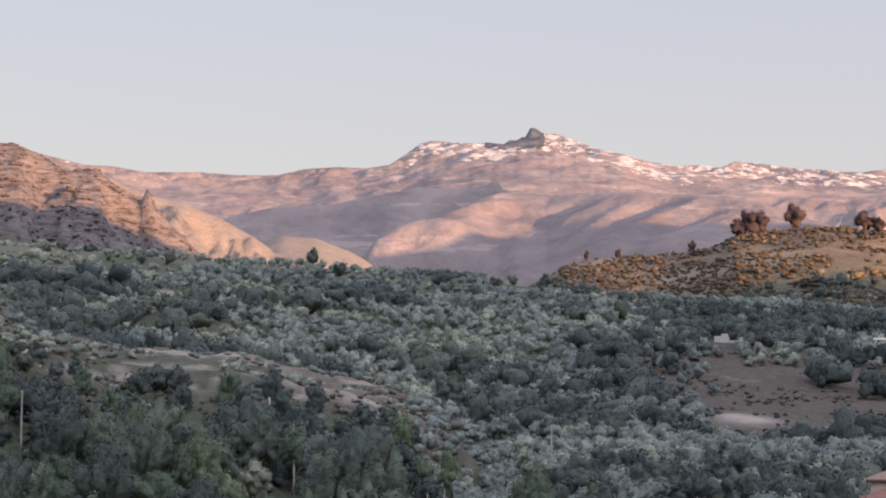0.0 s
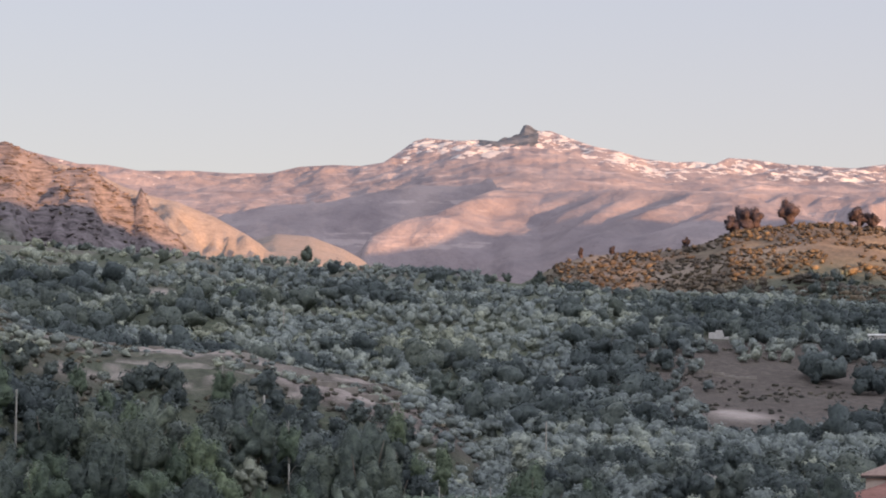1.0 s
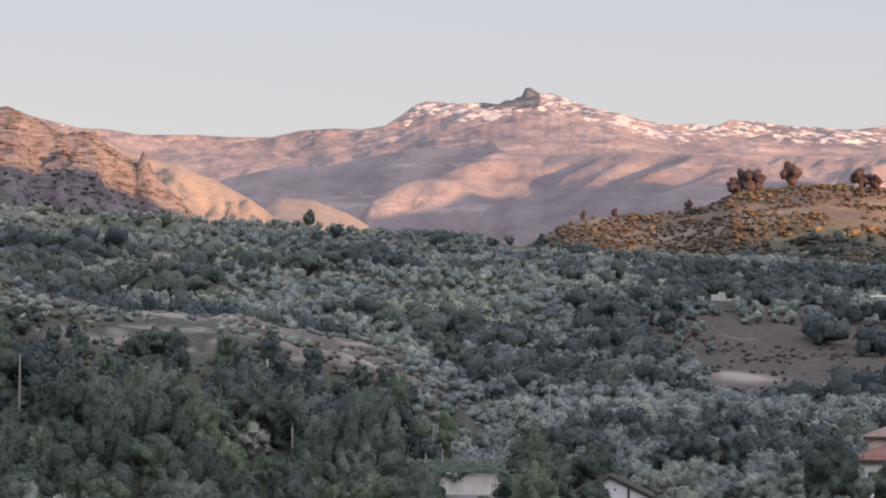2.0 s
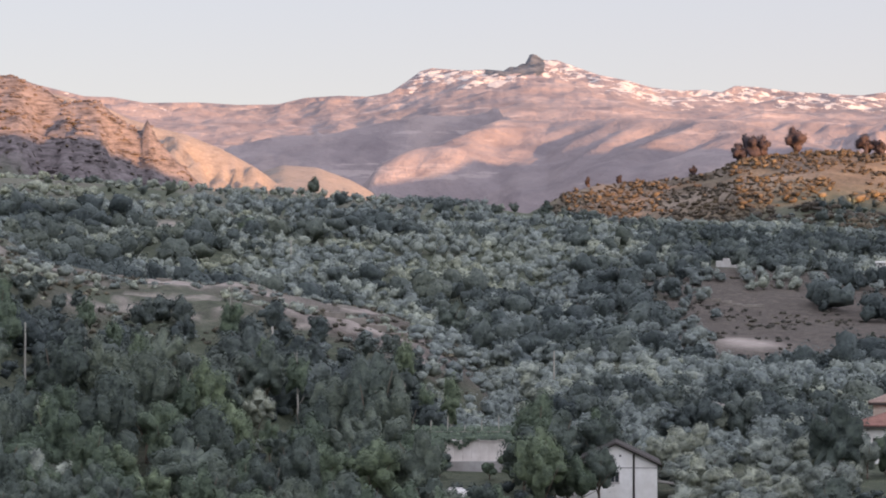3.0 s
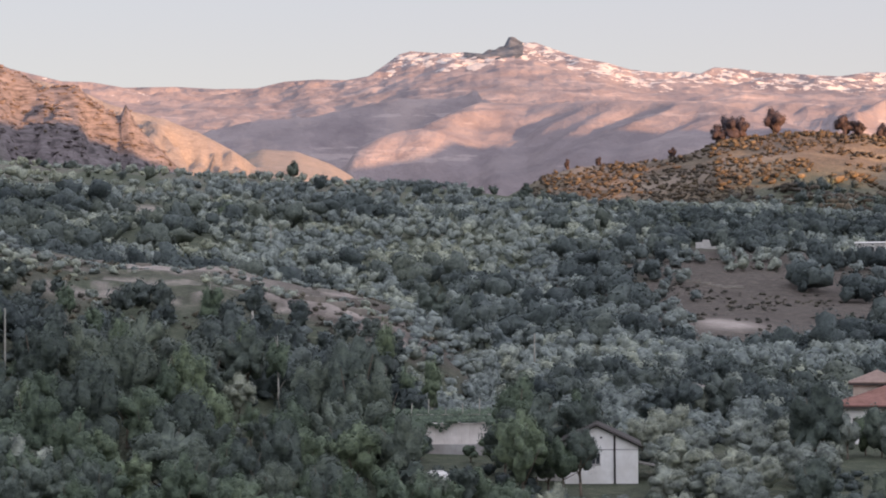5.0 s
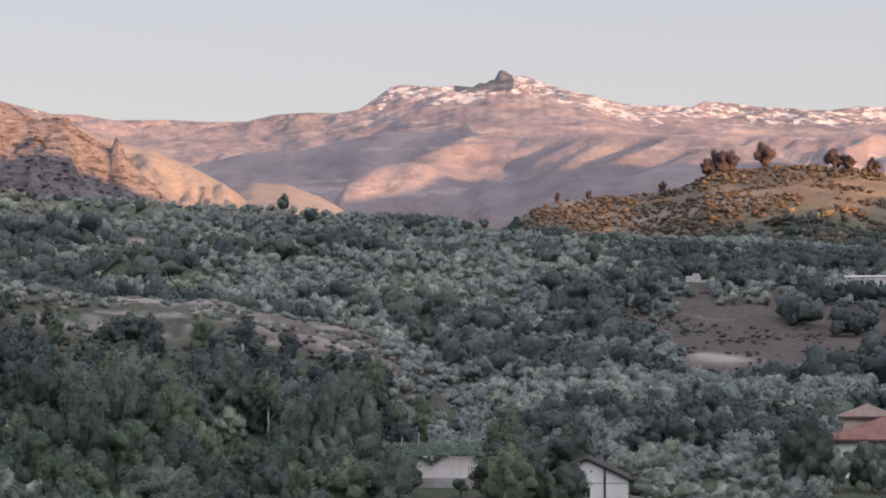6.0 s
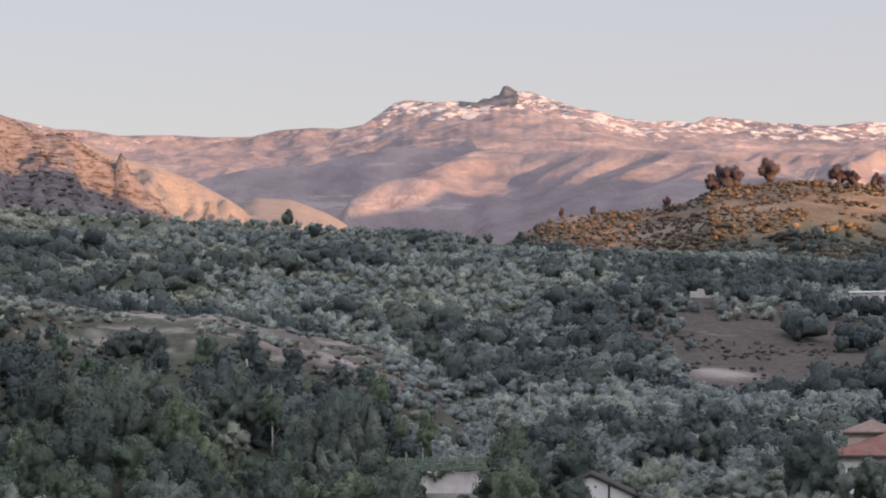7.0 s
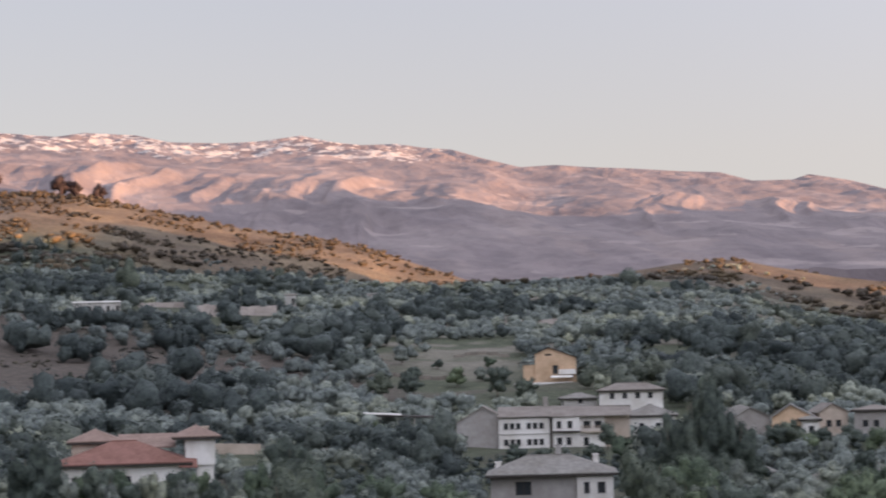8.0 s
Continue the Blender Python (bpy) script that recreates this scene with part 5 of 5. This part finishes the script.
def row_building():
    r = house_root("row_building", 22.6, 367, 16.2, "long white two-storey row building with rows of small windows")
    holes = []
    for z in (0.9, 3.5):
        for g in (-7.6, -3.9):
            holes += [(g + k * 0.98, g + k * 0.98 + 0.72, z, z + 0.95) for k in range(3)]
    body(r, -8.4, -0.3, 0, 10, -2, 5.3, PLASTER, holes)
    for z in (2.6, 5.15):
        bm = bmesh.new()
        box(bm, -8.4, -0.3, -0.10, -0.004, z, z + 0.12)
        part("string_course", bm, GREY_PLASTER, r)
    h2 = [(0.9, 1.7, 0.8, 2.0), (2.4, 3.2, 0.8, 2.0), (0.9, 1.6, 3.5, 4.6), (2.6, 3.4, 3.5, 4.6)]
    body(r, 0.3, 4.6, -0.6, 10, -2, 5.2, PLASTER, h2, name="wing_wall")
    body(r, -0.28, 0.28, 1.0, 9, -2, 5.1, GREY_PLASTER, (), name="link_wall")
    bm = bmesh.new()
    slab(bm, ((0.2, -1.4, 2.95), (4.7, -1.4, 2.95), (4.7, -0.62, 3.05), (0.2, -0.62, 3.05)), 0.12)
    part("balcony_slab", bm, DARK_EAVES, r)
    body(r, 4.62, 8.6, 0.4, 10, -2, 5.2, PLASTER, [(5.2, 6.0, 0.6, 1.9), (5.2, 6.3, 3.4, 4.5), (7.0, 8.1, 3.4, 4.5)], name="wing_wall")
    bm = bmesh.new()
    box(bm, 4.7, 8.5, -0.5, 0.39, 2.7, 2.85)
    for k in range(13):
        box(bm, 4.75 + k * 0.3, 4.82 + k * 0.3, -0.5, -0.45, 2.85, 3.7)
    box(bm, 4.7, 8.5, -0.52, -0.44, 3.7, 3.76)
    part("balcony", bm, BEIGE_PLASTER, r)
    body(r, 8.62, 12.6, 1.0, 10, -2, 5.3, BEIGE_PLASTER, [(9.6, 10.5, 0.0, 2.2)], name="end_wall")
    body(r, -15.2, -8.42, 1.2, 10.5, -2, 4.6, GREY_PLASTER, (), name="blank_wall", label="blank grey end wall")
    gable_wall(r, -15.2, -11.0, -8.42, 1.2, 4.6, 7.1, 5.6, GREY_PLASTER)
    gable_roof(r, -15.2, -11.0, -8.42, 1.2, 10.5, 4.6, 7.1, 5.7, OLD_TILE, 0.3)
    bm = bmesh.new()
    slab(bm, ((-8.6, -0.4, 5.5), (-0.2, -0.4, 5.5), (-0.2, 6.0, 7.0), (-8.6, 6.0, 7.0)), 0.15)
    part("roof", bm, OLD_TILE, r)
    bm = bmesh.new()
    slab(bm, ((-0.18, -0.9, 5.4), (13.0, -0.4, 5.4), (13.0, 6.0, 6.6), (-0.18, 6.0, 7.0)), 0.15)
    part("roof", bm, OLD_TILE, r)
    bm = bmesh.new()
    slab(bm, ((-8.6, 6.02, 7.0), (13.0, 6.02, 6.8), (13.0, 10.6, 5.4), (-8.6, 10.6, 5.4)), 0.15)
    part("roof", bm, OLD_TILE, r)
    chimney(r, -0.8, 5.6, 6.5, 8.3)
    bm = bmesh.new()
    box(bm, 5, 13.2, -2.6, -1.8, -2.0, -0.1)
    part("forecourt_wall", bm, PLASTER, r)


def simple_house(name, bearing, dist, base, w, dep, h, rise, wallm, roofm, label, windows=2, turn=0.0, hip=True):
    r = house_root(name, bearing, dist, base, label, turn=turn)
    gap = w / (windows + 1) if windows else 0
    holes = [(-w / 2 + gap * (k + 1) - 0.45, -w / 2 + gap * (k + 1) + 0.45, h * 0.42, h * 0.42 + 1.1) for k in range(windows)]
    body(r, -w / 2, w / 2, 0, dep, -2.5, h, wallm, holes)
    if hip:
        hip_roof(r, -w / 2, w / 2, 0, dep, h + 0.2, rise, roofm, 0.5)
    else:
        gable_wall(r, -w / 2, -w * 0.05, w / 2, 0, h, h + rise, h, wallm)
        gable_roof(r, -w / 2, -w * 0.05, w / 2, 0, dep, h, h + rise, h, roofm, 0.4)
    return r


def yellow_house():
    r = house_root("ochre_house", 22.75, 495, 27.3, "ochre plastered house with a dark gable roof above the village")
    body(r, -4.4, 4.5, 0, 8, -3, 4.0, PEACH_PLASTER, [(-0.6, 0.6, 0.6, 2.4)])
    gable_wall(r, -4.4, -1.4, 4.5, 0, 4.9, 6.2, 4.0, PEACH_PLASTER)
    gable_roof(r, -4.4, -1.4, 4.5, 0, 8, 4.9, 6.2, 4.0, DARK_EAVES, 0.4)
    bm = bmesh.new()
    box(bm, -2.2, -0.8, -0.03, -0.003, 4.5, 4.9)
    part("vent", bm, DARK_EAVES, r)
    bm = bmesh.new()
    box(bm, 0.7, 4.4, -1.2, -0.005, 0.4, 0.6); box(bm, 0.7, 4.4, -1.2, -1.1, 0.6, 1.5)
    part("balcony", bm, PLASTER, r)
    body(r, -7.0, -4.42, 0.5, 6, -3, 2.6, PEACH_PLASTER, (), name="annex_wall", label="orange annex wall")
    bm = bmesh.new()
    slab(bm, ((-8.2, 0.0, 3.1), (-4.42, 0.0, 3.3), (-4.42, 6.4, 3.3), (-8.2, 6.4, 3.1)), 0.15)
    part("annex_roof", bm, DARK_EAVES, r)
    bm = bmesh.new()
    box(bm, -9, 3.5, -4.0, -3.5, -4, -1.2)
    part("terrace_wall", bm, PLASTER, r)
    bm = bmesh.new()
    slab(bm, ((-1.0, -3.4, -0.2), (3.6, -3.4, -0.2), (3.6, -1.25, 0.2), (-1.0, -1.25, 0.2)), 0.12)
    part("porch_roof", bm, PLASTER, r)


def open_shed():
    r = house_root("open_shed", 19.0, 385, 18.6, "long low open shed with a dark flat roof", "shed")
    bm = bmesh.new()
    slab(bm, ((-7.4, 0, 3.7), (7.4, 0, 2.9), (7.4, 4, 3.0), (-7.4, 4, 3.8)), 0.25)
    part("roof", bm, DARK_EAVES, r)
    bm = bmesh.new()
    slab(bm, ((-7.4, 0.2, 3.92), (-1.0, 0.2, 3.55), (-1.0, 3.8, 3.65), (-7.4, 3.8, 4.0)), 0.14)
    part("roof_sheet", bm, PLASTER, r)
    for k in range(6):
        bm = bmesh.new()
        tube(bm, (-7.2 + k * 2.8, 0.3, -3), (-7.2 + k * 2.8, 0.3, 3.4 - 0.15 * k), 0.09, 0.09, 6)
        part("post", bm, POLE, r)


def hillside_walls():
    """Low white ruins and walls along the hillside lane."""
    for name, b, d, w, h, mat, cols, label in (
            ("ruined_wall", 7.07, 643, 5.8, 2.2, OLD_WHITE, 0, "broken white wall of a ruined hut on the hillside"),
            ("ruined_wall", 8.43, 648, 1.6, 2.0, OLD_WHITE, 0, "short broken white wall on the hillside"),
            ("ruined_wall", 9.85, 655, 4.8, 1.7, OLD_WHITE, 0, "low white ruin wall among the olives"),
            ("white_outbuilding", 11.33, 652, 13.2, 3.4, OLD_WHITE, 5, "long white outbuilding with dark openings on the hillside"),
            ("field_wall", 12.95, 696, 14.5, 1.6, FIELD_STONE, 0, "long low pale field wall along the lane"),
            ("field_wall", 14.05, 660, 5.6, 3.6, FIELD_STONE, 0, "tall grey wall of a roofless building"),
            ("field_wall", 15.25, 674, 13, 3.0, FIELD_STONE, 0, "long beige farm wall along the lane"),
            ("white_hut", 16.16, 720, 3.6, 3.6, OLD_WHITE, 1, "small white hut beside the lane"),
            ("white_hut", 18.22, 764, 3.6, 4.0, OLD_WHITE, 1, "small white hut among the terraces"),
            ("field_wall", 22.2, 668, 16, 1.3, FIELD_STONE, 0, "pale stone wall along a terrace")):
        p = spot(b, d)
        r = house_root(name, b, d, p.z, label, "wall" if not cols else "building")
        holes = [(-w / 2 + (k + 0.55) * w / cols, -w / 2 + (k + 0.55) * w / cols + 0.9, h * 0.15, h * 0.75) for k in range(cols)]
        if cols:
            body(r, -w / 2, w / 2, 0, 4, -2, h, mat, holes)
            bm = bmesh.new()
            slab(bm, ((-w / 2 - 0.3, -0.4, h + 0.2), (w / 2 + 0.3, -0.4, h + 0.2), (w / 2 + 0.3, 4.3, h + 0.7), (-w / 2 - 0.3, 4.3, h + 0.7)), 0.15)
            part("roof", bm, OLD_WHITE if cols > 1 else OLD_TILE, r)
        else:
            n = max(2, int(w / 1.6))
            for k in range(n):
                bm = bmesh.new()
                box(bm, -w / 2 + w * k / n, -w / 2 + w * (k + 1) / n, 0.05 * (k % 2), 0.5, -1.5, h * (0.92 + (0.06 if name == "field_wall" else 0.2) * math.sin(k * 2.1 + w)))
                bmesh.ops.bevel(bm, geom=list(bm.edges), offset=0.06, segments=1, affect="EDGES")
                part("wall_block", bm, mat, r)


def utility_pole(bearing, dist, tall, rad, arm=False, label="pale wooden pole standing among the trees"):
    p = spot(bearing, dist)
    r = house_root("utility_pole", bearing, dist, p.z, label, "pole", group="poles")
    bm = bmesh.new()
    tube(bm, (0, 0, -0.5), (0, 0, tall), rad, rad * 0.75, 8)
    part("shaft", bm, POLE, r)
    if arm:
        bm = bmesh.new()
        box(bm, -0.6, 0.6, -0.06, 0.06, tall - 0.5, tall - 0.38)
        part("crossarm", bm, POLE, r)


def terrace_bank(a0, a1, dist, tall, label="low dry-stone terrace wall across the slope"):
    """A dry-stone wall that follows the slope along one level."""
    r = tagged(new("dry_stone_wall"), label, "wall", "terrace walls")
    o = spot((a0 + a1) / 2, dist)
    r.location = o
    n = max(3, int(dist * radians(a1 - a0) / 2.4))
    for k in range(n):
        b = a0 + (a1 - a0) * (k + 0.5) / n
        p = spot(b, dist + 2.5 * math.sin(b * 3.1)) - o
        w, h = dist * radians(a1 - a0) / n / 2, tall * random.uniform(0.8, 1.0)
        bm = bmesh.new()
        box(bm, -w, w, -0.3, 0.3, -1.0, h)
        bmesh.ops.bevel(bm, geom=list(bm.edges), offset=0.08, segments=1, affect="EDGES")
        bm.transform(pose(p.x, p.y, p.z, 0, random.uniform(-3, 3), -b))
        part("wall_block", bm, DRY_STONE, r)


DRY_STONE = mat_plain("dry_stone", (0.18, 0.165, 0.145), (0.32, 0.29, 0.25), 0.8, 0.95, 0.08)
for a0, a1, dist, tall in ((13.6, 16.2, 560, 1.0), (17.6, 20.5, 520, 1.0), (20.2, 21.6, 560, 0.9), (19.5, 21.5, 640, 1.0), (23.5, 26.0, 620, 1.0), (26.0, 29.0, 700, 1.0), (-8.4, -6.4, 351, 0.45), (-1.6, 0.3, 402, 0.8), (5.6, 8.0, 560, 0.6),
                           (24.8, 28.4, 905, 2.0), (25.5, 28.9, 870, 1.6), (-3.0, -0.9, 316, 0.8)):
    terrace_bank(a0, a1, dist, tall)
white_house()
low_white_house()
terrace_wall()
villa()
hip_house()
row_building()
yellow_house()
open_shed()
hillside_walls()
simple_house("small_hip_house", 25.07, 400, 16.5, 8.8, 8, 4.0, 1.7, PLASTER, GREY_ROOF, "white house under a pale grey hip roof", 2)
simple_house("long_white_house", 24.62, 432, 22.1, 12.0, 6, 2.5, 1.2, PLASTER, OLD_TILE, "long low white house with a brownish tile roof", 4)
simple_house("grey_barn", 27.6, 385, 15.8, 6.2, 12, 4.4, 1.6, GREY_PLASTER, GREY_ROOF, "windowless grey barn with a wide grey roof", 0, 12, False)
simple_house("peach_house", 28.6, 380, 15.8, 6.8, 8, 4.4, 2.0, PEACH_PLASTER, GREY_ROOF, "peach plastered house with a grey gable roof", 2, 0, False)
simple_house("beige_house", 29.6, 385, 16.6, 4.8, 7, 4.2, 1.3, BEIGE_PLASTER, OLD_TILE, "tall narrow beige house in the village", 2, 14, False)
simple_house("beige_house", 30.5, 382, 16.4, 5.4, 7, 4.6, 0.7, GREY_PLASTER, OLD_TILE, "greyish village house with a tile roof", 2, -10)
simple_house("small_white_house", 27.3, 405, 18.5, 3.2, 4, 2.6, 0.7, PLASTER, GREY_ROOF, "little white house with a flat-looking roof", 1)
simple_house("small_white_house", 29.05, 376, 16.2, 2.6, 4, 3.6, 0.5, PLASTER, GREY_ROOF, "narrow white house squeezed between village houses", 1, 6)
simple_house("low_grey_shed", 23.35, 446, 21.6, 6.5, 5, 1.5, 0.9, OLD_WHITE, GREY_ROOF, "low whitewashed shed with a worn grey roof", 1, 8)
simple_house("low_village_house", 27.6, 318, 11.6, 6.0, 7, 2.6, 1.2, BEIGE_PLASTER, GREY_ROOF, "low pale village house among trees", 2)
simple_house("low_village_house", 29.2, 305, 10.6, 6.5, 7, 2.6, 1.2, PLASTER, OLD_TILE, "low white village house with a brown roof", 2)
simple_house("low_village_house", 30.6, 315, 11.2, 5.0, 6, 3.0, 1.0, PLASTER, GREY_ROOF, "white village house behind trees", 2)
simple_house("tool_shed", 6.83, 329, 18.4, 3.0, 3, 1.4, 0.7, BEIGE_PLASTER, OLD_TILE, "small beige tool shed among olive trees", 0, 20)
utility_pole(-10.4, 257, 7.6, 0.13)
utility_pole(-4.3, 291, 3.4, 0.2, label="stout pale concrete post among dark trees")
utility_pole(2.77, 370, 6.6, 0.15)
utility_pole(-3.84, 589, 6.5, 0.16, True)
